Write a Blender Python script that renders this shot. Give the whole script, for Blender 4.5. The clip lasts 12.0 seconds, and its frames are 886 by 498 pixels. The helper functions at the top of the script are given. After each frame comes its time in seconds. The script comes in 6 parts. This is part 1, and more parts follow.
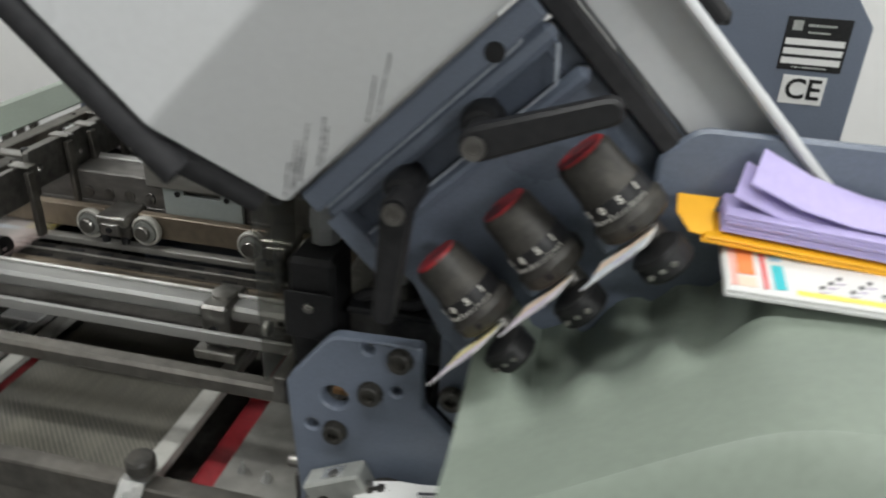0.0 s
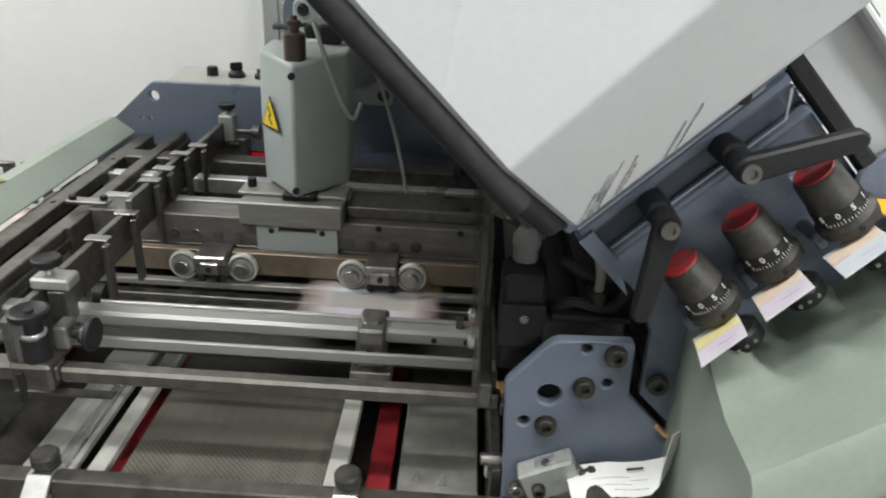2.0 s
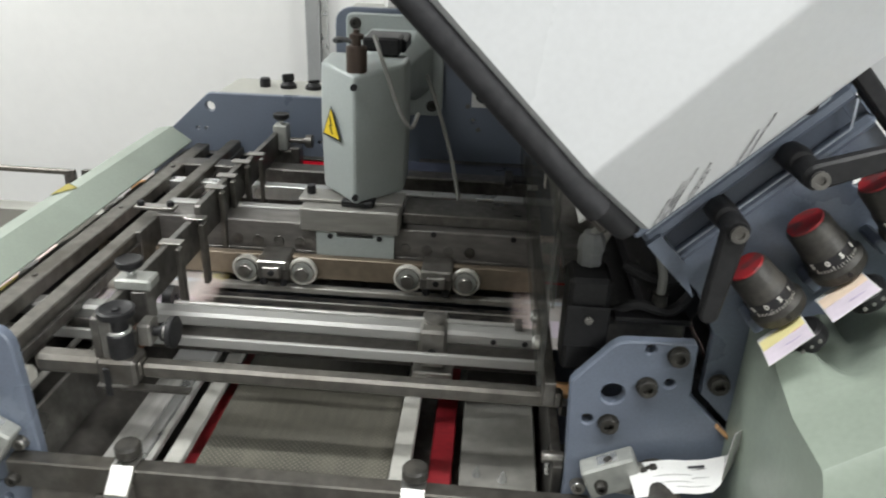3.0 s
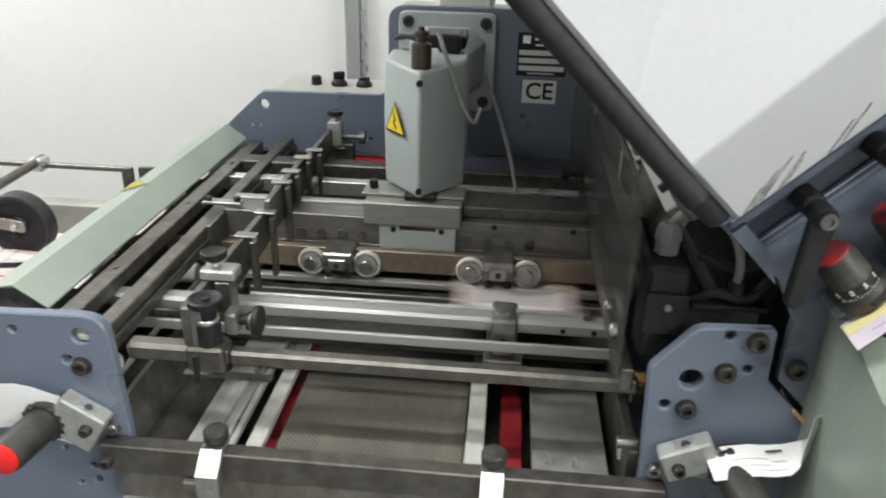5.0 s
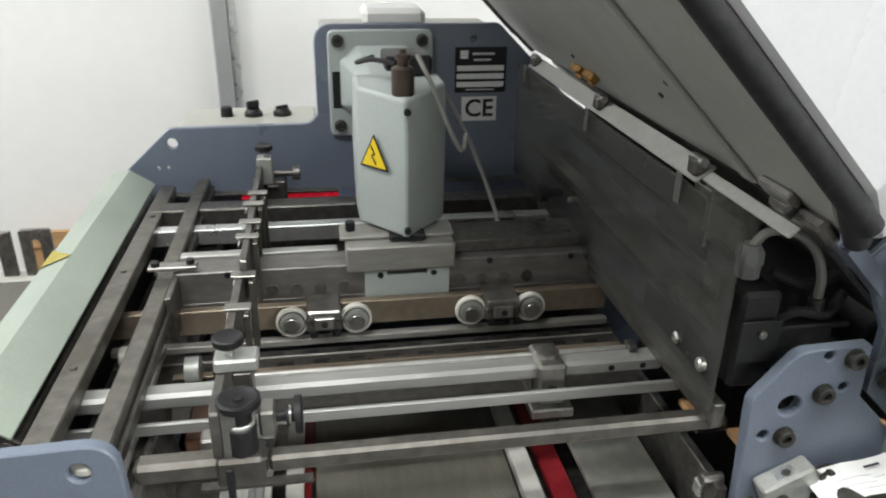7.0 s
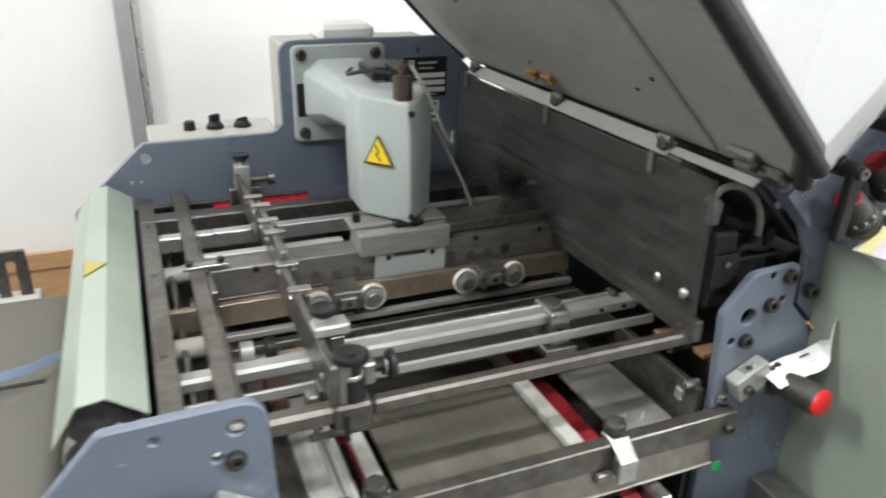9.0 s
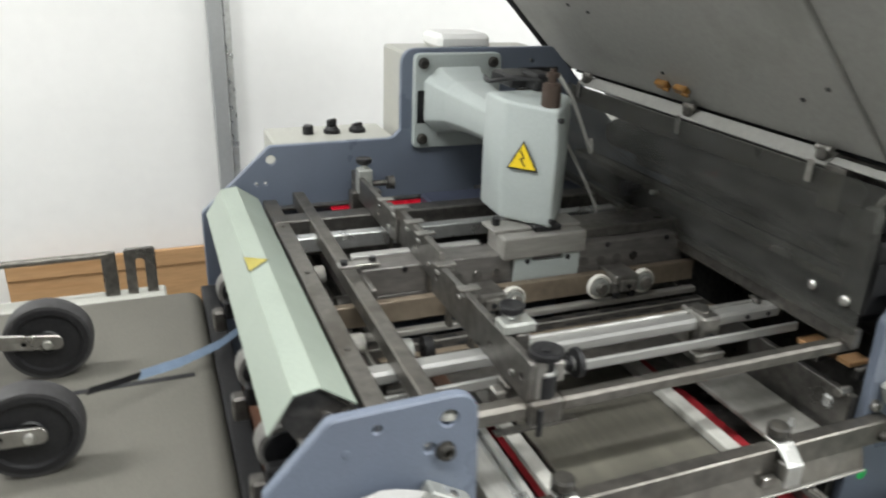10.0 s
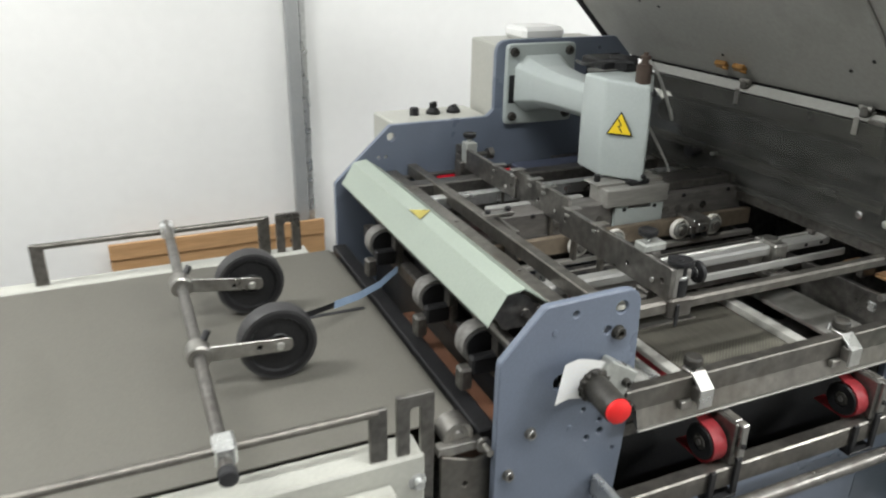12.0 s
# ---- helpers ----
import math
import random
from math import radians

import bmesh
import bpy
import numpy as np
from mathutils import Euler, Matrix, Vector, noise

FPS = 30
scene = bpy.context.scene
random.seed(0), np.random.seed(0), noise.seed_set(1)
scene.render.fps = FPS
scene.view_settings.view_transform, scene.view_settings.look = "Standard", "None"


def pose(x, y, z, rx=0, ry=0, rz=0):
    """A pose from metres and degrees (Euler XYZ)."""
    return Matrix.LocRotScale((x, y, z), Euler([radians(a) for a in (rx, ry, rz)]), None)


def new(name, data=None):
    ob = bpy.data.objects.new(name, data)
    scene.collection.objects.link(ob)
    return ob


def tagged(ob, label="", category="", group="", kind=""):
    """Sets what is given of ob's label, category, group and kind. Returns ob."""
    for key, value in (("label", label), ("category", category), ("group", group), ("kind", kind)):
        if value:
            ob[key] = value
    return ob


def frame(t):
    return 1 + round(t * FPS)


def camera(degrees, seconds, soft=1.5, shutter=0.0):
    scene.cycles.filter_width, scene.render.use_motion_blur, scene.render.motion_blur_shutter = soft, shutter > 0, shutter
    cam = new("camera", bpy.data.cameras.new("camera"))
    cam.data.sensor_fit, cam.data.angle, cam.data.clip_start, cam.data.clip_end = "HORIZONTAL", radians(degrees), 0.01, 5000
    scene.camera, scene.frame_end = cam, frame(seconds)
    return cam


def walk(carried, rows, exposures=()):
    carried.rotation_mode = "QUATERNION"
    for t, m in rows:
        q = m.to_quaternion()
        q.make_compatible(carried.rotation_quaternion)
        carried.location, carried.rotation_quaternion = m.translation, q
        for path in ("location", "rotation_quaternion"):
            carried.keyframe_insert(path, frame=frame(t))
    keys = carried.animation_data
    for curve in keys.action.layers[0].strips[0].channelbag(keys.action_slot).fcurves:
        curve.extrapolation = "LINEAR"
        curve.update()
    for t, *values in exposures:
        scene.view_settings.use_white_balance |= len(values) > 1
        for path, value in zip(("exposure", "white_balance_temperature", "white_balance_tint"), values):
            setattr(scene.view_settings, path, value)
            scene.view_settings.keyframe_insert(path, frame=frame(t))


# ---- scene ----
cam = camera(61.6, 12.0, 2.0, 0.8)
METRES, EYE, TILT, LEAN, TURN = 1.44, 1.35, 0.0, 0.0, 11.2
ROWS = [
    (0.0, 0.0, 0.0, 0.0, 1.27, -27.33, -2.45),
    (0.5, -0.0691, -0.0117, 0.0011, -4.85, -26.98, -1.54),
    (1.0, -0.1283, -0.0258, 0.0109, -8.08, -27.04, -2.38),
    (1.5, -0.1636, -0.0335, 0.0146, -8.96, -26.14, -2.71),
    (2.0, -0.1804, -0.0404, 0.0182, -8.75, -25.49, -2.63),
    (2.5, -0.1959, -0.0494, 0.0198, -8.2, -25.06, -2.56),
    (3.0, -0.2107, -0.0557, 0.0219, -7.01, -24.81, -2.16),
    (5.0, -0.2525, -0.0657, 0.0222, -5.88, -25.02, -1.37),
    (5.5, -0.2735, -0.0499, 0.0184, -5.79, -24.88, -0.85),
    (6.0, -0.3071, -0.0223, 0.0097, -9.34, -25.07, -1.76),
    (6.5, -0.3463, 0.0169, 0.0139, -16.14, -24.82, -1.0),
    (7.0, -0.3781, 0.0338, 0.0187, -20.55, -24.14, -0.87),
    (9.0, -0.5481, 0.0045, 0.0342, -33.5, -23.29, -1.09),
    (9.5, -0.6128, 0.0167, 0.0308, -31.93, -22.98, -2.37),
    (10.0, -0.6629, 0.0601, 0.0261, -32.4, -22.21, -2.01),
    (10.5, -0.7088, 0.0878, 0.0247, -35.41, -21.59, -1.05),
    (11.0, -0.7809, 0.0751, 0.0329, -35.71, -21.71, -0.51),
    (11.5, -0.8513, 0.0483, 0.033, -36.17, -22.08, -0.53),
    (12.0, -0.8963, 0.0074, 0.0394, -34.92, -22.52, -1.0),
]
walk(cam, [(t, pose(0, 0, EYE, TILT, LEAN, TURN) @ pose(METRES * x, METRES * y, METRES * z, 90 + pitch, roll, yaw)) for t, x, y, z, yaw, pitch, roll in ROWS],
     [(0.0, -0.65), (0.5, -0.5), (1.0, -0.4), (1.5, -0.3), (2.5, -0.05), (3.0, 0.0), (5.0, 0.08), (6.0, 0.13), (7.0, 0.13), (9.0, 0.32), (10.0, 0.2), (12.0, 0.08)])

# ---------------------------------------------------------------- light
world = bpy.data.worlds.new("world")
scene.world = world
world.use_nodes = True
world.node_tree.nodes["Background"].inputs[0].default_value = (0.9, 0.95, 1.0, 1)
world.node_tree.nodes["Background"].inputs[1].default_value = 0.25


def ceiling_lamp(x, y, watts, sx, sy):
    d = bpy.data.lights.new("tube_light", "AREA")
    d.shape, d.size, d.size_y, d.energy, d.color = "RECTANGLE", sx, sy, watts, (0.97, 0.985, 0.975)
    o = new("tube_light", d)
    o.location = (x, y, 2.64)
    return o


# the long tube hangs just in front of the machine; its light draws the bars' shadows on the table
# the last three lamps are unseen fills, added to brighten wall and machine
LAMPS = [(-0.50, -0.20, 46, 2.4, 0.08), (-2.4, 1.0, 46, 1.2, 0.28), (1.4, 0.95, 32, 1.2, 0.28), (2.0, -1.9, 120, 1.2, 0.28)]
for lamp in LAMPS:
    ceiling_lamp(*lamp)

# ---------------------------------------------------------------- materials


def mat(name, color, rough=0.5, metal=0.0, vary=0.12, fine=90.0, bump=0.05, stain=None, stain_amount=0.0,
        stain_scale=9.0, emit=None, coat=0.0, stretch=None, gloss=0.5):
    """Paint, metal or plastic with grain at two scales, optional stains of a second colour and a fine relief."""
    m = bpy.data.materials.new(name)
    m.use_nodes = True
    nt = m.node_tree
    n, l = nt.nodes, nt.links
    b = n["Principled BSDF"]
    b.inputs["Metallic"].default_value = metal
    b.inputs["Coat Weight"].default_value = coat
    b.inputs["Specular IOR Level"].default_value = gloss
    tc = n.new("ShaderNodeTexCoord")
    mp = n.new("ShaderNodeMapping")
    if stretch:
        mp.inputs["Scale"].default_value = stretch
    l.new(tc.outputs["Object"], mp.inputs["Vector"])
    big, small = n.new("ShaderNodeTexNoise"), n.new("ShaderNodeTexNoise")
    big.inputs["Scale"].default_value, big.inputs["Detail"].default_value = stain_scale, 6
    small.inputs["Scale"].default_value, small.inputs["Detail"].default_value = fine, 4
    l.new(mp.outputs[0], big.inputs["Vector"])
    l.new(mp.outputs[0], small.inputs["Vector"])
    ramp = n.new("ShaderNodeMapRange")
    ramp.inputs[1].default_value, ramp.inputs[2].default_value = 0.3, 0.7
    ramp.inputs[3].default_value, ramp.inputs[4].default_value = 1 - vary, 1 + vary
    l.new(small.outputs[0], ramp.inputs[0])
    ramp2 = n.new("ShaderNodeMapRange")
    ramp2.inputs[1].default_value, ramp2.inputs[2].default_value = 0.3, 0.7
    ramp2.inputs[3].default_value, ramp2.inputs[4].default_value = 1 - vary * 0.8, 1 + vary * 0.8
    l.new(big.outputs[0], ramp2.inputs[0])
    mul = n.new("ShaderNodeMath")
    mul.operation = "MULTIPLY"
    l.new(ramp.outputs[0], mul.inputs[0])
    l.new(ramp2.outputs[0], mul.inputs[1])
    base = n.new("ShaderNodeMix")
    base.data_type, base.blend_type = "RGBA", "MULTIPLY"
    base.inputs[0].default_value = 1
    base.inputs[6].default_value = (*color, 1)
    l.new(mul.outputs[0], base.inputs[7])
    out = base.outputs[2]
    if stain:
        edge = n.new("ShaderNodeMapRange")
        edge.inputs[1].default_value, edge.inputs[2].default_value = 0.52, 0.68
        edge.inputs[4].default_value = stain_amount
        l.new(big.outputs[0], edge.inputs[0])
        mx = n.new("ShaderNodeMix")
        mx.data_type = "RGBA"
        l.new(edge.outputs[0], mx.inputs[0])
        l.new(out, mx.inputs[6])
        mx.inputs[7].default_value = (*stain, 1)
        out = mx.outputs[2]
    l.new(out, b.inputs["Base Color"])
    rr = n.new("ShaderNodeMapRange")
    rr.inputs[1].default_value, rr.inputs[2].default_value = 0.3, 0.7
    rr.inputs[3].default_value, rr.inputs[4].default_value = max(0.02, rough - 0.1), min(1, rough + 0.1)
    l.new(big.outputs[0], rr.inputs[0])
    l.new(rr.outputs[0], b.inputs["Roughness"])
    if bump:
        bp = n.new("ShaderNodeBump")
        bp.inputs["Strength"].default_value, bp.inputs["Distance"].default_value = bump, 0.001
        l.new(small.outputs[0], bp.inputs["Height"])
        l.new(bp.outputs[0], b.inputs["Normal"])
    if emit:
        b.inputs["Emission Color"].default_value = (*emit[0], 1)
        b.inputs["Emission Strength"].default_value = emit[1]
    return m


BLUE = mat("blue_paint", (0.138, 0.163, 0.212), 0.33, vary=0.07, fine=400, bump=0.12, stain=(0.10, 0.115, 0.15), stain_amount=0.35, stain_scale=7)
NAVY = mat("navy_paint", (0.045, 0.052, 0.078), 0.35, vary=0.08, fine=300, bump=0.1)
HOUSING = mat("moulded_green_plastic", (0.24, 0.28, 0.235), 0.36, vary=0.05, fine=200, bump=0.05, stain=(0.175, 0.205, 0.17), stain_amount=0.45, stain_scale=6)
SKIRT = mat("grey_skirt_paint", (0.16, 0.18, 0.185), 0.4, vary=0.05, fine=200, bump=0.06, stain=(0.13, 0.145, 0.15), stain_amount=0.4, stain_scale=6)
GREEN = mat("grey_green_paint", (0.29, 0.335, 0.285), 0.38, vary=0.04, fine=260, bump=0.06, stain=(0.22, 0.25, 0.21), stain_amount=0.4, stain_scale=5)
HEADPAINT = mat("grey_enamel", (0.39, 0.43, 0.42), 0.42, vary=0.04, fine=300, bump=0.15, stain=(0.30, 0.32, 0.30), stain_amount=0.35, stain_scale=12)
HOODWHITE = mat("white_enamel", (0.60, 0.61, 0.62), 0.33, vary=0.02, fine=200, bump=0.03, stain=(0.53, 0.53, 0.52), stain_amount=0.35, stain_scale=4)
HOODINNER = mat("grey_primer", (0.31, 0.31, 0.29), 0.5, vary=0.06, fine=120, bump=0.08, stain=(0.20, 0.20, 0.18), stain_amount=0.5, stain_scale=6)
TYRE = mat("grey_rubber_tyre", (0.034, 0.033, 0.034), 0.6, vary=0.2, fine=120, bump=0.2)
CREAM = mat("cream_paint", (0.40, 0.40, 0.36), 0.45, vary=0.05, fine=160)
STEEL = mat("worn_steel", (0.33, 0.32, 0.30), 0.34, 0.9, vary=0.2, fine=70, bump=0.1, stain=(0.14, 0.13, 0.115), stain_amount=0.5, stain_scale=16)
DARKSTEEL = mat("oiled_steel", (0.17, 0.163, 0.152), 0.36, 0.8, vary=0.25, fine=90, bump=0.12, stain=(0.06, 0.05, 0.04), stain_amount=0.6, stain_scale=14)
BEDSTEEL = mat("dark_oiled_bed", (0.075, 0.070, 0.064), 0.45, 0.6, vary=0.25, fine=90, bump=0.12, stain=(0.035, 0.03, 0.026), stain_amount=0.6, stain_scale=20)
BRIGHT = mat("bright_steel", (0.66, 0.66, 0.64), 0.3, 0.95, vary=0.12, fine=60, bump=0.05, stain=(0.3, 0.28, 0.25), stain_amount=0.5, stain_scale=20)
ALU = mat("aluminium", (0.68, 0.69, 0.68), 0.3, 0.8, vary=0.1, fine=120, bump=0.06, stain=(0.40, 0.40, 0.38), stain_amount=0.4, stain_scale=25)
TANSTEEL = mat("stained_rail_steel", (0.27, 0.22, 0.165), 0.45, 0.5, vary=0.15, fine=60, bump=0.08, stain=(0.2, 0.17, 0.13), stain_amount=0.6, stain_scale=12)
# real black plastic; also the two sheets that stand in for shade inside the machine
BLACK = mat("black_plastic_and_shade", (0.014, 0.014, 0.015), 0.45, vary=0.25, fine=200, bump=0.1, gloss=0.3)
RUBBER = mat("black_rubber", (0.022, 0.022, 0.024), 0.7, vary=0.25, fine=150, bump=0.25, stain=(0.045, 0.045, 0.045), stain_amount=0.6, stain_scale=10, gloss=0.3)
SATIN = mat("satin_shaft_steel", (0.56, 0.56, 0.54), 0.38, 0.75, vary=0.1, fine=60, bump=0.05, stain=(0.3, 0.29, 0.26), stain_amount=0.5, stain_scale=20)
BEAMSTEEL = mat("brushed_beam_steel", (0.31, 0.302, 0.280), 0.42, 0.4, vary=0.12, fine=80, bump=0.08, stain=(0.22, 0.21, 0.185), stain_amount=0.6, stain_scale=14, stretch=(0.4, 1, 2))
PALEPLATE = mat("pale_table_plate", (0.52, 0.515, 0.49), 0.36, 0.4, vary=0.12, fine=60, bump=0.06, stain=(0.22, 0.21, 0.19), stain_amount=0.6, stain_scale=14, stretch=(3, 0.5, 1))
DARKPLUG = mat("grey_plastic", (0.22, 0.225, 0.23), 0.5, vary=0.1, gloss=0.35)
BARSTEEL = mat("dark_worn_bar_steel", (0.185, 0.175, 0.158), 0.4, 0.85, vary=0.2, fine=70, bump=0.1, stain=(0.09, 0.08, 0.065), stain_amount=0.6, stain_scale=14)
KNOBGREY = mat("dark_grey_knob", (0.034, 0.032, 0.028), 0.5, 0.2, vary=0.25, fine=260, bump=0.3, stain=(0.072, 0.066, 0.055), stain_amount=0.55, stain_scale=55)
RAILALU = mat("drawn_aluminium_rail", (0.40, 0.40, 0.385), 0.48, 0.6, vary=0.06, fine=160, bump=0.05, stain=(0.48, 0.48, 0.46), stain_amount=0.4, stain_scale=30, stretch=(0.2, 1, 1))
BEAMDARK = mat("dull_ground_steel", (0.20, 0.19, 0.18), 0.45, 0.55, vary=0.2, fine=70, bump=0.1, stain=(0.10, 0.092, 0.082), stain_amount=0.65, stain_scale=18, stretch=(0.5, 1, 1.5))
RED = mat("worn_red_paint", (0.36, 0.02, 0.025), 0.45, vary=0.15, fine=90, bump=0.1, stain=(0.07, 0.05, 0.05), stain_amount=0.75, stain_scale=70)
CLEANRED = mat("red_plastic_cap", (0.75, 0.02, 0.02), 0.35, vary=0.04)
REDBELT = mat("red_belt", (0.25, 0.014, 0.02), 0.5, vary=0.15, fine=150, bump=0.2, stain=(0.10, 0.014, 0.014), stain_amount=0.6, stain_scale=15)
YELLOW = mat("warning_yellow", (0.80, 0.58, 0.02), 0.4, vary=0.03)
FOLDERYELLOW = mat("yellow_card", (0.85, 0.42, 0.015), 0.55, vary=0.05, stain=(0.7, 0.33, 0.01), stain_amount=0.4)
PAPER = mat("white_paper", (0.70, 0.70, 0.685), 0.7, vary=0.02, fine=300, bump=0.05)
SHEETPAPER = mat("printed_sheet_paper", (0.52, 0.495, 0.475), 0.55, vary=0.12, fine=40, bump=0.03, stain=(0.60, 0.42, 0.38), stain_amount=0.5, stain_scale=25)
PURPLE = mat("lilac_paper", (0.46, 0.40, 0.68), 0.65, vary=0.04, fine=200, bump=0.05)
WHITEPLASTIC = mat("white_tyre", (0.62, 0.605, 0.555), 0.45, vary=0.05, stain=(0.5, 0.47, 0.4), stain_amount=0.4, stain_scale=60)
WHITEMETAL = mat("white_strip", (0.44, 0.435, 0.40), 0.4, vary=0.08, fine=80, stain=(0.35, 0.34, 0.31), stain_amount=0.6, stain_scale=30)
BELTGREY = mat("conveyor_belt", (0.118, 0.113, 0.096), 0.75, vary=0.06, fine=500, bump=0.2, stain=(0.092, 0.088, 0.074), stain_amount=0.7, stain_scale=4, stretch=(1, 0.35, 1))
CARD = mat("brown_board", (0.45, 0.265, 0.125), 0.75, vary=0.12, fine=60, bump=0.1, stretch=(0.3, 1, 3), stain=(0.3, 0.15, 0.06), stain_amount=0.5)
BROWN = mat("brown_wood_edge", (0.085, 0.036, 0.018), 0.6, vary=0.25, fine=40, stretch=(1, 0.15, 1), bump=0.15)
WALLPAINT = mat("white_wall_panel", (0.80, 0.80, 0.785), 0.55, vary=0.012, fine=30, bump=0.02)
ZINC = mat("zinc_plated_block", (0.40, 0.41, 0.385), 0.42, 0.45, vary=0.12, fine=90, bump=0.08, stain=(0.25, 0.25, 0.23), stain_amount=0.5, stain_scale=40)
BACKWALL = mat("pale_workshop_wall", (0.72, 0.72, 0.705), 0.6, vary=0.05, fine=30)
CEILPAINT = mat("ceiling_tiles", (0.72, 0.72, 0.705), 0.7, vary=0.04, fine=30)
DULLPLATE = mat("dull_table_plate", (0.24, 0.235, 0.215), 0.55, 0.25, vary=0.14, fine=60, bump=0.08, stain=(0.11, 0.105, 0.095), stain_amount=0.6, stain_scale=11)
FLOORMAT = mat("grey_floor", (0.12, 0.12, 0.115), 0.5, vary=0.1, fine=40, stain=(0.09, 0.09, 0.085), stain_amount=0.5, stain_scale=2)
POSTGREY = mat("grey_profile", (0.40, 0.41, 0.41), 0.4, 0.4, vary=0.04)
CABLE = mat("grey_cable", (0.24, 0.24, 0.225), 0.5, vary=0.05)
BRASS = mat("brass_catch", (0.42, 0.23, 0.08), 0.4, 0.8, vary=0.2, stain=(0.2, 0.1, 0.04), stain_amount=0.6, stain_scale=60)
TAPE = mat("blue_strap", (0.20, 0.27, 0.37), 0.4, vary=0.08)
PRINT = {c: mat("print_" + c, rgb, 0.6, vary=0.06) for c, rgb in dict(orange=(0.8, 0.25, 0.08), teal=(0.05, 0.5, 0.55), red=(0.7, 0.06, 0.06), yellow=(0.85, 0.75, 0.15), pink=(0.72, 0.52, 0.62), ink=(0.05, 0.05, 0.06), green=(0.35, 0.5, 0.2), blush=(0.78, 0.42, 0.35), sky=(0.35, 0.55, 0.7), lilac=(0.5, 0.42, 0.6), rose=(0.80, 0.64, 0.60), mist=(0.68, 0.72, 0.77), mauve=(0.76, 0.68, 0.77), straw=(0.82, 0.74, 0.36), peach=(0.82, 0.66, 0.52)).items()}
REDLIGHT = mat("red_light_strip", (0.5, 0.01, 0.03), 0.3, emit=((1.0, 0.02, 0.05), 0.25), stain=(0.15, 0.0, 0.01), stain_amount=0.9, stain_scale=40)
GREENDOT = mat("green_sticker", (0.02, 0.5, 0.12), 0.4)
LAMPGLASS = mat("lamp_diffuser", (0.9, 0.9, 0.88), 0.4, emit=((1.0, 0.985, 0.95), 6.0))


def glass_mat(name, tint, mixing):
    m = bpy.data.materials.new(name)
    m.use_nodes = True
    n, l = m.node_tree.nodes, m.node_tree.links
    b = n["Principled BSDF"]
    b.inputs["Base Color"].default_value = (0.14, 0.142, 0.136, 1)
    b.inputs["Roughness"].default_value = 0.09
    tr, mx = n.new("ShaderNodeBsdfTransparent"), n.new("ShaderNodeMixShader")
    tr.inputs[0].default_value = (*tint, 1)
    noise_tex = n.new("ShaderNodeTexNoise")
    noise_tex.inputs["Scale"].default_value, noise_tex.inputs["Detail"].default_value = 9, 5
    rng = n.new("ShaderNodeMapRange")
    rng.inputs[1].default_value, rng.inputs[2].default_value = 0.35, 0.75
    rng.inputs[3].default_value, rng.inputs[4].default_value = mixing, mixing + 0.25
    l.new(noise_tex.outputs[0], rng.inputs[0])
    l.new(rng.outputs[0], mx.inputs[0])
    l.new(tr.outputs[0], mx.inputs[1])
    l.new(b.outputs[0], mx.inputs[2])
    l.new(mx.outputs[0], n["Material Output"].inputs[0])
    return m


PALEYELLOW = mat("faded_yellow_sign", (0.72, 0.62, 0.16), 0.4, vary=0.04)
SMOKED = glass_mat("smoked_acrylic", (0.80, 0.80, 0.77), 0.14)
CLEAR = glass_mat("clear_acrylic", (0.8, 0.8, 0.78), 0.1)

# ---------------------------------------------------------------- mesh helpers
S2 = math.sqrt(2.0)


def uv(u, v):
    """Place in the slanted frame of the fold unit: u runs up to the right, v up to the left. Returns x, z."""
    return (u - v) / S2, (u + v) / S2


def merge(bm, tmp):
    me = bpy.data.meshes.new("tmp")
    tmp.to_mesh(me)
    tmp.free()
    bm.from_mesh(me)
    bpy.data.meshes.remove(me)


def box(bm, lo, hi, bev=0.0012, m=None, seg=1):
    """A box between two corners, edges bevelled, moved by the matrix m."""
    t = bmesh.new()
    bmesh.ops.create_cube(t, size=1)
    c = [(a + b) / 2 for a, b in zip(lo, hi)]
    s = [abs(b - a) for a, b in zip(lo, hi)]
    for v in t.verts:
        v.co = Vector((c[0] + v.co.x * s[0], c[1] + v.co.y * s[1], c[2] + v.co.z * s[2]))
    bev = min(bev, min(s) * 0.4)
    if bev > 0:
        bmesh.ops.bevel(t, geom=t.edges[:], offset=bev, segments=seg, affect="EDGES", profile=0.5)
    if m is not None:
        bmesh.ops.transform(t, matrix=m, verts=t.verts[:])
    merge(bm, t)
    return bm


def beam(bm, p, q, w, h, up=(0, 0, 1), bev=0.0012):
    """A bar from p to q, w wide and h high."""
    p, q = Vector(p), Vector(q)
    d = q - p
    y = d.normalized()
    x = y.cross(Vector(up)).normalized()
    z = x.cross(y)
    m = Matrix((x, y, z)).transposed().to_4x4()
    m.translation = p
    return box(bm, (-w / 2, 0, -h / 2), (w / 2, d.length, h / 2), bev, m)


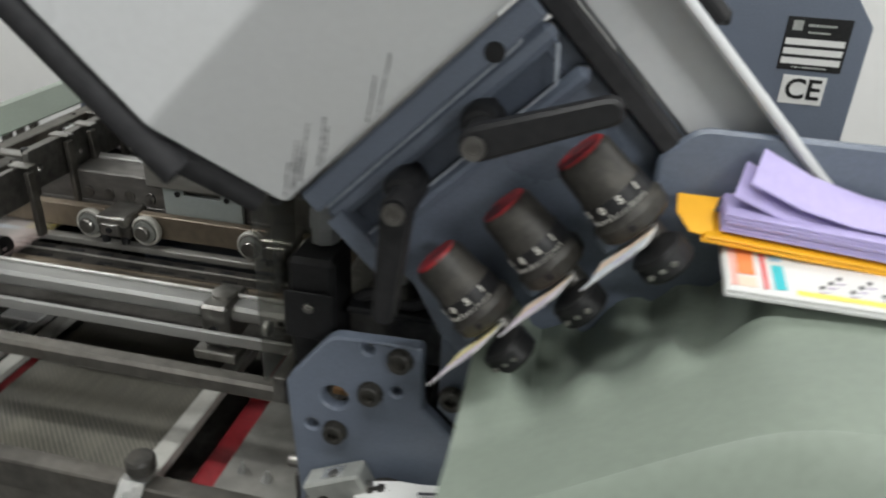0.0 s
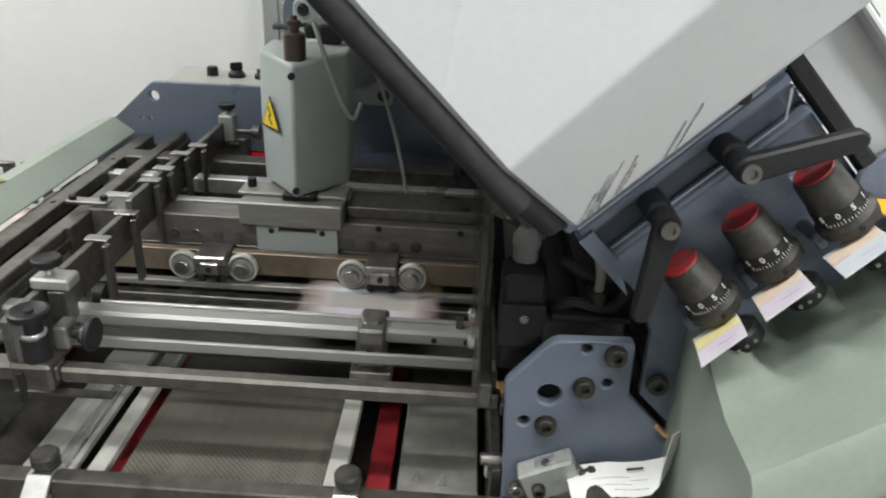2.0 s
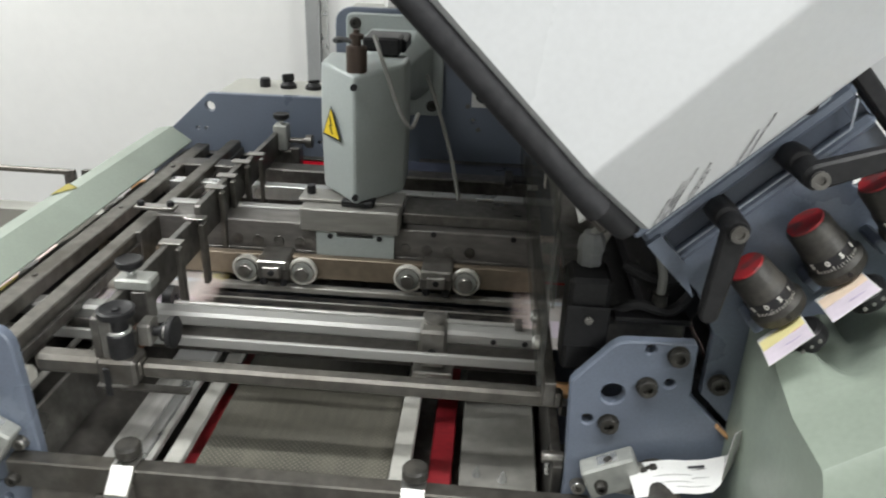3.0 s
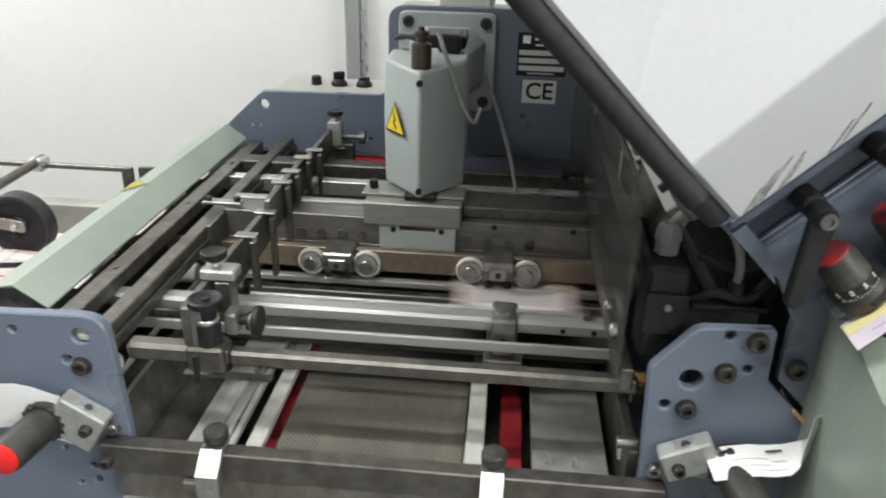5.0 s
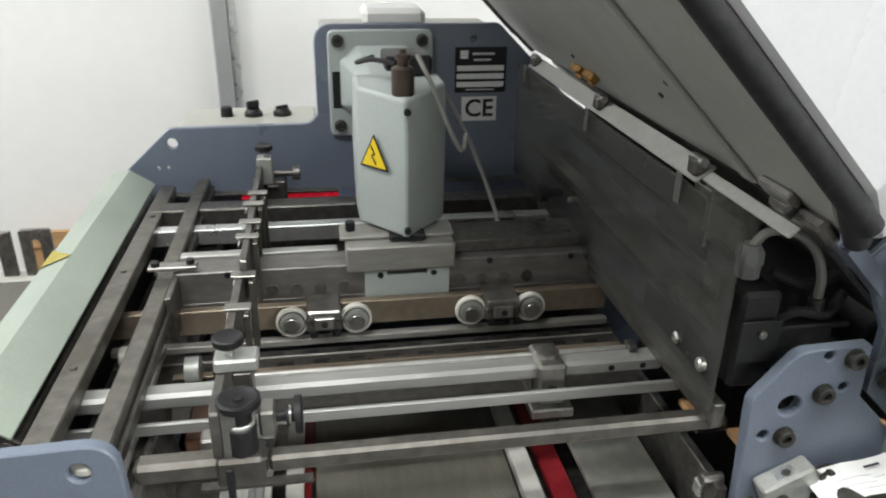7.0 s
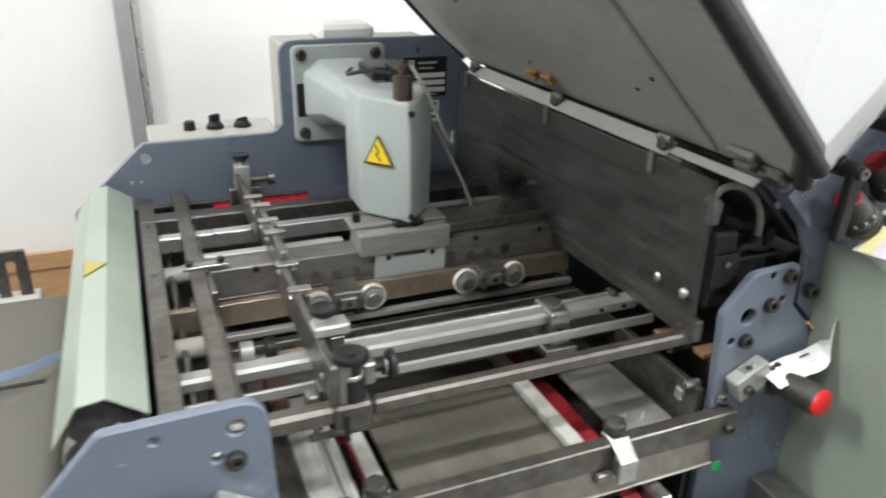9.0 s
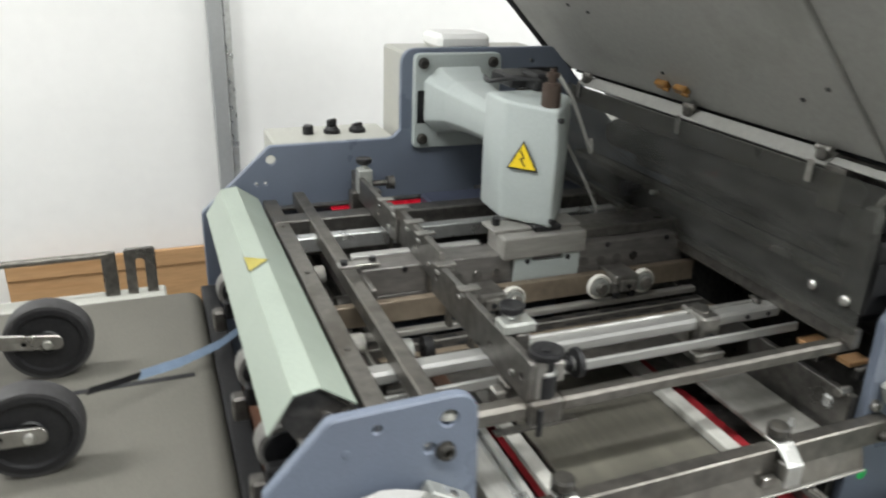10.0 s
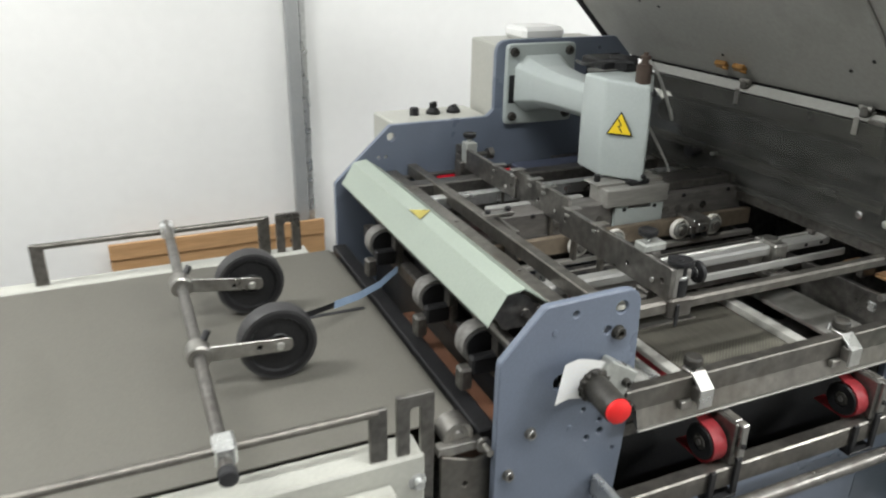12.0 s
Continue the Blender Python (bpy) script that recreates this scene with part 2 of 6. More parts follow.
def lathe(bm, prof, p, axis, seg=24):
    """A turned body: prof is a list of (distance along the axis, radius)."""
    a = Vector(axis).normalized()
    q = Vector((0, 0, 1)).rotation_difference(a).to_matrix()
    rings = []
    for h, r in prof:
        if r < 1e-6:
            rings.append([bm.verts.new(Vector(p) + a * h)])
        else:
            rings.append([bm.verts.new(Vector(p) + q @ Vector((r * math.cos(2 * math.pi * i / seg), r * math.sin(2 * math.pi * i / seg), h))) for i in range(seg)])
    for A, B in zip(rings, rings[1:]):
        for i in range(seg):
            j = (i + 1) % seg
            if len(A) == 1 and len(B) > 1:
                bm.faces.new((A[0], B[j], B[i]))
            elif len(B) == 1 and len(A) > 1:
                bm.faces.new((A[i], A[j], B[0]))
            elif len(A) > 1:
                bm.faces.new((A[i], A[j], B[j], B[i]))
    return bm


def cyl(bm, p, q, r, seg=18, bev=None):
    d = Vector(q) - Vector(p)
    L = d.length
    b = min(r * 0.12, L * 0.2) if bev is None else bev
    return lathe(bm, [(0, 0), (0, r - b), (b, r), (L - b, r), (L, r - b), (L, 0)], p, d, seg)


def prism(bm, pts, a0, a1, axis="y", holes=(), bev=0.0):
    """A plate with the outline pts (x,z for axis y; y,z for x; x,y for z), through holes (a, b, radius), from a0 to a1 along the axis."""
    t = bmesh.new()

    def place(a, b, c):
        return {"y": (a, c, b), "x": (c, a, b), "z": (a, b, c)}[axis]
    loops = [list(pts)] + [[(hx + r * math.cos(-2 * math.pi * i / 16), hz + r * math.sin(-2 * math.pi * i / 16)) for i in range(16)] for hx, hz, r in holes]
    edges = []
    for lp in loops:
        vs = [t.verts.new(place(a, b, a0)) for a, b in lp]
        edges += [t.edges.new((vs[i], vs[(i + 1) % len(vs)])) for i in range(len(vs))]
    if holes:
        bmesh.ops.triangle_fill(t, edges=edges, use_beauty=True)
    else:
        t.faces.new([e.verts[0] for e in edges])
    ext = bmesh.ops.extrude_face_region(t, geom=t.faces[:])
    d = Vector(place(0, 0, a1 - a0))
    bmesh.ops.translate(t, vec=d, verts=[g for g in ext["geom"] if isinstance(g, bmesh.types.BMVert)])
    bmesh.ops.recalc_face_normals(t, faces=t.faces[:])
    if bev:
        es = [e for e in t.edges if len(e.link_faces) == 2 and e.calc_face_angle(0) > 0.9 and abs((e.verts[0].co - e.verts[1].co).dot(d)) < 1e-9]
        bmesh.ops.bevel(t, geom=es, offset=bev, segments=1, affect="EDGES", profile=0.5)
    merge(bm, t)
    return bm


def rounded(pts, radii, n=5):
    """An outline with rounded corners."""
    out = []
    for i, (x, y) in enumerate(pts):
        r = radii[i] if isinstance(radii, (list, tuple)) else radii
        p = Vector((x, y))
        if r <= 0:
            out.append((x, y))
            continue
        a = (Vector(pts[i - 1]) - p).normalized()
        b = (Vector(pts[(i + 1) % len(pts)]) - p).normalized()
        ang = a.angle(b)
        d = min(r / math.tan(ang / 2), (Vector(pts[i - 1]) - p).length * 0.49, (Vector(pts[(i + 1) % len(pts)]) - p).length * 0.49)
        p0, p1 = p + a * d, p + b * d
        for k in range(n + 1):
            s = k / n
            q = p0 * (1 - s) ** 2 + p * 2 * s * (1 - s) + p1 * s ** 2
            out.append((q.x, q.y))
    return out


def tube(bm, pts, r, seg=8, steps=6):
    """A cable through the given places."""
    P = [Vector(p) for p in pts]
    P = [P[0] * 2 - P[1]] + P + [P[-1] * 2 - P[-2]]
    path = []
    for i in range(1, len(P) - 2):
        for k in range(steps):
            s = k / steps
            a, b, c, d = P[i - 1:i + 3]
            path.append(0.5 * (2 * b + (c - a) * s + (2 * a - 5 * b + 4 * c - d) * s * s + (3 * b - a - 3 * c + d) * s ** 3))
    path.append(P[-2])
    rings, n0 = [], Vector((0.31, 0.52, 0.8))
    for i, p in enumerate(path):
        d = (path[min(i + 1, len(path) - 1)] - path[max(i - 1, 0)]).normalized()
        n0 = (n0 - d * n0.dot(d)).normalized()
        b = d.cross(n0)
        rings.append([bm.verts.new(p + r * (n0 * math.cos(2 * math.pi * k / seg) + b * math.sin(2 * math.pi * k / seg))) for k in range(seg)])
    for A, B in zip(rings, rings[1:]):
        for k in range(seg):
            bm.faces.new((A[k], A[(k + 1) % seg], B[(k + 1) % seg], B[k]))
    bm.faces.new(rings[0][::-1])
    bm.faces.new(rings[-1])
    return bm


def strip(bm, centre, side, thick=0.0004):
    """A thin bent sheet: a row of centre places, each with a half-width vector."""
    top, bot = [], []
    n = len(centre)
    for i in range(n):
        c, s = Vector(centre[i]), Vector(side[i] if isinstance(side, list) else side)
        d = (Vector(centre[min(i + 1, n - 1)]) - Vector(centre[max(i - 1, 0)])).normalized()
        nn = d.cross(s).normalized() * thick / 2
        top.append((bm.verts.new(c - s + nn), bm.verts.new(c + s + nn)))
        bot.append((bm.verts.new(c - s - nn), bm.verts.new(c + s - nn)))
    for i in range(n - 1):
        bm.faces.new((top[i][0], top[i][1], top[i + 1][1], top[i + 1][0]))
        bm.faces.new((bot[i][1], bot[i][0], bot[i + 1][0], bot[i + 1][1]))
        bm.faces.new((top[i][0], top[i + 1][0], bot[i + 1][0], bot[i][0]))
        bm.faces.new((top[i + 1][1], top[i][1], bot[i][1], bot[i + 1][1]))
    for i in (0, n - 1):
        bm.faces.new((top[i][1], top[i][0], bot[i][0], bot[i][1]) if i == 0 else (top[i][0], top[i][1], bot[i][1], bot[i][0]))
    return bm


def letters(text, size, depth=0.0004):
    """A mesh of letters in the plane z = 0, centred."""
    c = bpy.data.curves.new("letters", "FONT")
    c.body, c.size, c.extrude, c.align_x, c.align_y, c.resolution_u = text, size, depth / 2, "CENTER", "CENTER", 3
    c.offset = size * 0.018
    o = bpy.data.objects.new("letters", c)
    scene.collection.objects.link(o)
    me = bpy.data.meshes.new_from_object(o.evaluated_get(bpy.context.evaluated_depsgraph_get()))
    bpy.data.objects.remove(o)
    return me


def finish(bm, name, material, smooth=True):
    bmesh.ops.recalc_face_normals(bm, faces=bm.faces[:])
    me = bpy.data.meshes.new(name)
    bm.to_mesh(me)
    bm.free()
    me.materials.append(material)
    if smooth:
        for p in me.polygons:
            p.use_smooth = True
        me.set_sharp_from_angle(angle=radians(32))
    return me


ORIGIN = {}


def thing(name, origin, label, category, group="", kind=""):
    o = new(name)
    o.empty_display_size = 0.02
    o.location = origin
    ORIGIN[o.name] = Vector(origin)
    return tagged(o, label, category, group, kind)


def part(name, bm, material, parent, label=""):
    """One mesh under a thing or a part; its shape is given in world places."""
    org = ORIGIN[parent.name]
    bmesh.ops.translate(bm, vec=-org, verts=bm.verts[:])
    o = new(name, finish(bm, name, material))
    o.parent = parent
    ORIGIN[o.name] = org
    return tagged(o, label)


def solo(name, bm, material, origin, label, category, group="", kind=""):
    """A thing that is one mesh."""
    bmesh.ops.translate(bm, vec=-Vector(origin), verts=bm.verts[:])
    o = new(name, finish(bm, name, material))
    o.location = origin
    ORIGIN[o.name] = Vector(origin)
    return tagged(o, label, category, group, kind)


def B(lo, hi, bev=0.0012, m=None):
    return box(bmesh.new(), lo, hi, bev, m)


def C(p, q, r, seg=18):
    return cyl(bmesh.new(), p, q, r, seg)


def text_part(text, size, m, material, parent, label=""):
    bm = bmesh.new()
    me = letters(text, size)
    bm.from_mesh(me)
    bpy.data.meshes.remove(me)
    bmesh.ops.transform(bm, matrix=m, verts=bm.verts[:])
    return part("lettering", bm, material, parent, label)


def bolt(parent, x, y, z, r=0.0075, direction=(0, -1, 0), material=None):
    """A socket-head screw with its hexagon recess."""
    bm = lathe(bmesh.new(), [(0, 0), (0, r * 1.15), (0.0012, r * 1.15), (0.0012, r), (0.0065, r), (0.0075, r * 0.9), (0.0075, r * 0.52), (0.003, r * 0.5), (0.003, 0)], (x, y, z), direction, 14)
    return part("bolt", bm, material or KNOBGREY, parent)

# ---------------------------------------------------------------- room
WALL_Y = 1.95


def room():
    tagged(solo("floor", B((-4.2, -3.2, -0.1), (4.2, 2.1, 0.0), 0), FLOORMAT, (0, 0, -0.1), "grey sealed workshop floor", "floor", kind="structure"))
    solo("wall_north", B((-4.2, WALL_Y, 0), (4.2, WALL_Y + 0.12, 2.7), 0), WALLPAINT, (0, WALL_Y, 0), "plain white partition wall panels behind the machine", "wall", kind="structure")
    solo("wall_south", B((-4.2, -3.32, 0), (4.2, -3.2, 2.7), 0), BACKWALL, (0, -3.2, 0), "plain pale grey workshop wall", "wall", kind="structure")
    solo("wall_west", B((-4.32, -3.2, 0), (-4.2, 2.0, 2.7), 0), BACKWALL, (-4.2, 0, 0), "plain pale grey workshop wall", "wall", kind="structure")
    solo("wall_east", B((4.2, -3.2, 0), (4.32, 2.0, 2.7), 0), BACKWALL, (4.2, 0, 0), "plain pale grey workshop wall", "wall", kind="structure")
    solo("ceiling", B((-4.2, -3.2, 2.7), (4.2, 2.1, 2.8), 0), CEILPAINT, (0, 0, 2.7), "pale grey workshop ceiling", "ceiling", kind="structure")
    solo("baseboard", B((-4.2, WALL_Y - 0.02, 0), (4.2, WALL_Y - 0.001, 0.46), 0.002), mat("grey_wall_base", (0.36, 0.36, 0.33), 0.5), (0, WALL_Y, 0), "grey lower band of the partition wall", "baseboard", kind="structure")
    for x in (-0.775, -2.0):
        p = thing("wall_post", (x, WALL_Y - 0.03, 0), "grey aluminium upright profile on the white partition wall", "wall post", "partition uprights")
        part("profile", B((x - 0.022, WALL_Y - 0.028, 0.0), (x + 0.018, WALL_Y - 0.004, 2.7), 0.003), POSTGREY, p)
        part("cover_strip", B((x + 0.0195, WALL_Y - 0.022, 0.0), (x + 0.037, WALL_Y - 0.006, 2.7), 0.002), ALU, p, "pale cover strip")
    # fittings out of view; all but the long tube are added fill lights
    for lx, ly, lw, sx, sy in LAMPS:
        f = thing("ceiling_light", (lx, ly, 2.7), "unseen white fluorescent ceiling light fitting", "ceiling light", "ceiling lights")
        part("housing", B((lx - sx / 2 - 0.04, ly - sy / 2 - 0.03, 2.66), (lx + sx / 2 + 0.04, ly + sy / 2 + 0.03, 2.699), 0.004), CREAM, f)
        part("diffuser", B((lx - sx / 2, ly - sy / 2, 2.645), (lx + sx / 2, ly + sy / 2, 2.6595), 0.003), LAMPGLASS, f, "glowing white diffuser")


room()

# ---------------------------------------------------------------- folding machine frame
TILTED = Matrix(((1 / S2, 0, -1 / S2, 0), (0, 1, 0, 0), (1 / S2, 0, 1 / S2, 0), (0, 0, 0, 1)))   # (u, y, v) to world
NY = 0.413          # outer face of the near side plates
BY = 1.125          # inner face of the far side plate


def rotor_foot(x):
    """Bent strap that holds a pulley bracket under the lower rail."""
    bm = bmesh.new()
    box(bm, (x - 0.020, 0.346, 0.704), (x - 0.010, 0.3515, 0.752), 0.001)
    box(bm, (x + 0.022, 0.346, 0.704), (x + 0.032, 0.3515, 0.764), 0.001)
    box(bm, (x - 0.020, 0.3455, 0.700), (x + 0.032, 0.376, 0.7045), 0.001)
    return bm


def machine():
    M = thing("folding_machine", (-0.45, 0.77, 0), "blue painted paper folding machine with open steel transport table", "folding machine")
    # far side plate, two humps
    out = [(-0.892, 0.35), (-0.892, 0.962), (-0.776, 1.069), (-0.56, 1.071), (-0.547, 1.085), (-0.547, 1.2245), (-0.256, 1.2245), (-0.10, 1.07), (0.02, 1.07), (0.02, 1.2245), (0.318, 1.2245), (0.352, 1.18), (0.352, 0.35)]
    out = rounded(out, [0, 0.012, 0.012, 0.035, 0.0, 0.03, 0.012, 0.02, 0.03, 0.03, 0.012, 0.01, 0])
    part("far_side_plate", prism(bmesh.new(), out, BY, BY + 0.012, "y", [(-0.774, 1.045, 0.0085), (-0.80, 1.005, 0.003), (-0.785, 1.005, 0.003), (-0.296, 1.2, 0.004), (-0.312, 1.10, 0.0035), (-0.31, 1.045, 0.0035), (-0.58, 0.99, 0.003)], 0.0015), BLUE, M)
    # near plates
    left = rounded([(-0.90, 0.35), (-0.90, 0.952), (-0.842, 1.016), (-0.705, 1.02), (-0.70, 0.86), (-0.712, 0.70), (-0.712, 0.35)], [0, 0.012, 0.012, 0.026, 0.03, 0.02, 0])
    part("near_side_plate", prism(bmesh.new(), left, NY, NY + 0.012, "y", [(-0.733, 0.996, 0.0085), (-0.751, 0.968, 0.0055), (-0.80, 0.999, 0.0042), (-0.812, 0.9065, 0.012), (-0.775, 0.858, 0.0028), (-0.748, 0.836, 0.0035), (-0.746, 0.818, 0.0042), (-0.766, 0.812, 0.0035), (-0.722, 0.784, 0.0028)], 0.0015), BLUE, M)
    right = rounded([(-0.193, 0.35), (-0.190, 0.90), (-0.196, 1.006), (-0.160, 1.051), (-0.093, 1.053), (-0.091, 1.0), (-0.046, 0.956), (-0.03, 0.93), (-0.03, 0.35)], [0, 0, 0.014, 0.02, 0.004, 0.004, 0.004, 0.0, 0])
    part("near_side_plate", prism(bmesh.new(), right, NY, NY + 0.012, "y", [(-0.158, 0.997, 0.0105), (-0.132, 1.045, 0.0045), (-0.111, 1.012, 0.0045), (-0.177, 0.968, 0.0052)], 0.0015), BLUE, M)
    part("sticker", C((-0.162, NY - 0.0005, 0.786), (-0.162, NY + 0.001, 0.786), 0.008), GREENDOT, M, "round green sticker")
    for x, z in [(-0.108, 1.041), (-0.130, 1.008), (-0.158, 0.966), (-0.736, 0.963), (-0.070, 1.016)]:
        bolt(M, x, NY, z, 0.0085)
    for x, z in [(-0.853, 0.844), (-0.881, 0.789), (-0.717, 0.891), (-0.177, 0.893)]:
        bolt(M, x, NY, z, 0.0068, material=STEEL)
    for x, z in [(-0.828, 0.98), (-0.794, 0.835)]:
        part("plug", C((x, NY - 0.0008, z), (x, NY + 0.002, z), 0.004, 12), BLUE, M)
    # lower side wall behind the near plates, below the table
    part("inner_side_wall", B((-0.20, 0.426, 0.35), (-0.19, 1.12, 0.90), 0.001), DARKSTEEL, M)
    part("base_pan", B((-0.88, 0.43, 0.35), (0.34, 1.12, 0.37), 0.001), DARKSTEEL, M)
    part("rear_sheet", B((-0.74, 1.095, 0.72), (-0.215, 1.108, 0.925), 0.001), DARKSTEEL, M)

    # cross tube, flat bars and guide rails along the sheet's way
    part("front_tube", B((-0.705, 0.438, 0.955), (-0.600, 0.458, 0.975), 0.004), BARSTEEL, M)
    part("front_bar", B((-0.5995, 0.440, 0.956), (-0.196, 0.456, 0.972), 0.003), BARSTEEL, M)
    part("flat_bar", B((-0.795, 0.527, 0.9385), (-0.196, 0.532, 0.9505), 0.001), RAILALU, M)
    part("slide_rail", B((-0.795, 0.550, 0.9490), (-0.205, 0.572, 0.9660), 0.0035), RAILALU, M, "bright aluminium slide rail")
    part("slide_rod", C((-0.62, 0.5705, 0.9672), (-0.240, 0.5705, 0.9672), 0.0026, 12), SATIN, M, "polished rod on the slide rail")
    part("rail_end_block", B((-0.240, 0.560, 0.9665), (-0.232, 0.576, 0.9735), 0.001), DARKSTEEL, M)
    for x in (-0.262, -0.228):
        part("rail_screw", C((x, 0.5485, 0.957), (x, 0.5515, 0.957), 0.0032, 10), BLACK, M)
    part("wheel_rail", B((-0.795, 0.735, 0.922), (-0.196, 0.747, 0.953), 0.001), TANSTEEL, M)
    part("ledge", B((-0.795, 0.7225, 0.9050), (-0.196, 0.7345, 0.9135), 0.001), BEAMSTEEL, M)
    part("bed_lip", B((-0.79, 0.7035, 0.9012), (-0.196, 0.7060, 0.9035), 0.0005), BEAMSTEEL, M)
    part("lower_ledge", B((-0.72, 0.672, 0.9015), (-0.196, 0.682, 0.9045), 0.001), TANSTEEL, M)
    part("slotted_bed", B((-0.79, 0.600, 0.885), (-0.196, 0.7222, 0.901), 0.001), BEDSTEEL, M)
    for i in range(12):
        for yy, dx in ((0.713, 0.0), (0.692, 0.012)):
            part("slot_insert", B((-0.70 + dx + i * 0.041, yy - 0.0035, 0.9012), (-0.682 + dx + i * 0.041, yy + 0.0035, 0.9019), 0), BLACK, M)
    part("rack_strip", B((-0.55, 0.6825, 0.9018), (-0.30, 0.6845, 0.9052), 0), DARKSTEEL, M)
    for i in range(60):
        part("rack_tooth", B((-0.548 + i * 0.0041, 0.6715, 0.9046), (-0.546 + i * 0.0041, 0.6755, 0.9054), 0), BARSTEEL, M)
    part("beam", B((-0.72, 0.757, 0.945), (-0.205, 0.80, 0.992), 0.0015), BEAMDARK, M)
    part("beam_foot", B((-0.72, 0.7545, 0.9455), (-0.205, 0.7565, 0.953), 0.0006), BEAMDARK, M)
    part("beam_top_rail", B((-0.72, 0.8005, 0.984), (-0.53, 0.815, 0.9945), 0.0015), RAILALU, M)
    part("beam_top", B((-0.3895, 0.775, 0.9925), (-0.205, 0.835, 1.008), 0.0015), DARKSTEEL, M)
    for i in (-8, -7, -6, -5, 0, 1, 2, 3):
        part("beam_stud", C((-0.382 + i * 0.0285, 0.7555, 0.9645), (-0.382 + i * 0.0285, 0.7572, 0.9645), 0.0072, 14), DARKSTEEL, M)
    for x in (-0.66, -0.345, -0.24):
        part("beam_screw", C((x, 0.7545, 0.988), (x, 0.757, 0.988), 0.004, 10), BLACK, M)
    part("rear_rail", B((-0.795, 0.925, 0.955), (-0.205, 0.945, 0.978), 0.0015), ALU, M)
    part("rear_rail_back", B((-0.795, 0.985, 0.94), (-0.205, 1.02, 0.985), 0.002), DARKSTEEL, M)
    part("rear_channel", B((-0.52, 1.03, 0.93), (-0.205, 1.09, 0.978), 0.004), NAVY, M, "dark blue rear channel")
    part("light_strip", B((-0.675, 1.112, 0.951), (-0.44, 1.124, 0.956), 0.001), REDLIGHT, M, "glowing red light strip")
    part("light_strip_cover", B((-0.80, 1.108, 0.960), (-0.22, 1.1245, 0.964), 0.0005), DARKSTEEL, M)
    part("angle_rail", B((-0.40, 1.105, 0.965), (-0.20, 1.1245, 0.972), 0.0005), DARKSTEEL, M)

    # gate bars across the machine
    bA = bmesh.new()
    box(bA, (-0.795, 0.455, 0.966), (-0.772, 1.10, 0.984), 0.0012)
    a = part("cross_plate", bA, BARSTEEL, M)
    for yy in (0.58, 0.79, 0.97):
        part("screw", C((-0.784, yy, 0.984), (-0.784, yy, 0.986), 0.0035, 10), DARKSTEEL, a)
    part("cross_bar", B((-0.741, 0.428, 0.965), (-0.722, 1.12, 0.988), 0.0015), BARSTEEL, M)
    part("cross_bar_lip", B((-0.7215, 0.44, 0.962), (-0.717, 1.12, 0.975), 0.0008), DARKSTEEL, M)
    part("bar_cap", C((-0.731, 0.428, 0.99), (-0.731, 0.428, 0.998), 0.013, 16), CREAM, M)
    part("bracket_plate", B((-0.749, 0.757, 0.996), (-0.694, 0.773, 1.001), 0.001), STEEL, M)
    for x, y in ((-0.741, 0.763), (-0.702, 0.767)):
        part("thumb_screw", C((x, y, 1.001), (x, y, 1.007), 0.005, 12), BLACK, M)
    part("bracket_plate", B((-0.722, 0.700, 0.935), (-0.715, 0.757, 0.99), 0.001), DARKSTEEL, M)

    # finger bar, in overlapping lengths with hanging fingers
    segs = [(0.437, 0.705, -0.6375, 0.976, 1.022), (0.690, 0.870, -0.6335, 0.988, 1.036), (0.852, 1.105, -0.6375, 0.985, 1.026)]
    for y0, y1, x, z0, z1 in segs:
        outp = rounded([(y0, z0), (y1, z0), (y1, z1), (y0, z1)], 0.006, 3)
        zm = (z0 + z1) / 2
        seg = part("finger_bar", prism(bmesh.new(), outp, x - 0.004, x + 0.004, "x", [(y0 + 0.016, zm, 0.004), (y1 - 0.016, zm + 0.004, 0.004), (y0 + 0.09, zm - 0.004, 0.003)], 0.0008), DARKSTEEL, M)
        part("bar_screw", C((x - 0.0065, y0 + 0.034, zm - 0.006), (x - 0.004, y0 + 0.034, zm - 0.006), 0.0035, 10), BRIGHT, seg)
    part("bar_end", B((-0.6335, 0.4375, 0.978), (-0.621, 0.447, 1.0205), 0.001), STEEL, M)
    for y, zb, zt in [(0.609, 0.943, 1.022), (0.682, 0.935, 1.022), (0.755, 0.945, 1.036), (0.80, 0.955, 1.036), (0.862, 0.945, 1.036), (0.93, 0.945, 1.026)]:
        fg = part("finger", B((-0.6285, y - 0.006, zb), (-0.622, y + 0.006, zt - 0.006), 0.001), BARSTEEL, M)
        part("finger_clip", B((-0.646, y - 0.007, zt), (-0.620, y + 0.007, zt + 0.0022), 0.0006), STEEL, fg)
        part("clip_tongue", B((-0.6445, y - 0.005, zt - 0.011), (-0.6418, y + 0.005, zt - 0.007), 0.0004), BRIGHT, fg)

    # holders at both ends of the finger bar
    for yy, zz, far in ((0.502, 1.026, False), (1.062, 1.03, True)):
        x0, x1 = (-0.642, -0.618) if far else (-0.643, -0.606)
        h = part("bar_holder", B((x0, yy - 0.010, zz - (0.035 if far else 0.004)), (x1, yy + 0.014, zz + 0.008), 0.002), ZINC, M, "zinc-plated clamp block")
        part("holder_leg", B((-0.6285, yy - 0.009, zz - 0.042), (-0.612, yy + 0.013, zz - 0.005 if not far else zz - 0.036), 0.0015), DARKSTEEL, h)
        part("stem", C((-0.63, yy + 0.003, zz + 0.008), (-0.63, yy + 0.003, zz + 0.015), 0.0045, 12), ALU, h)
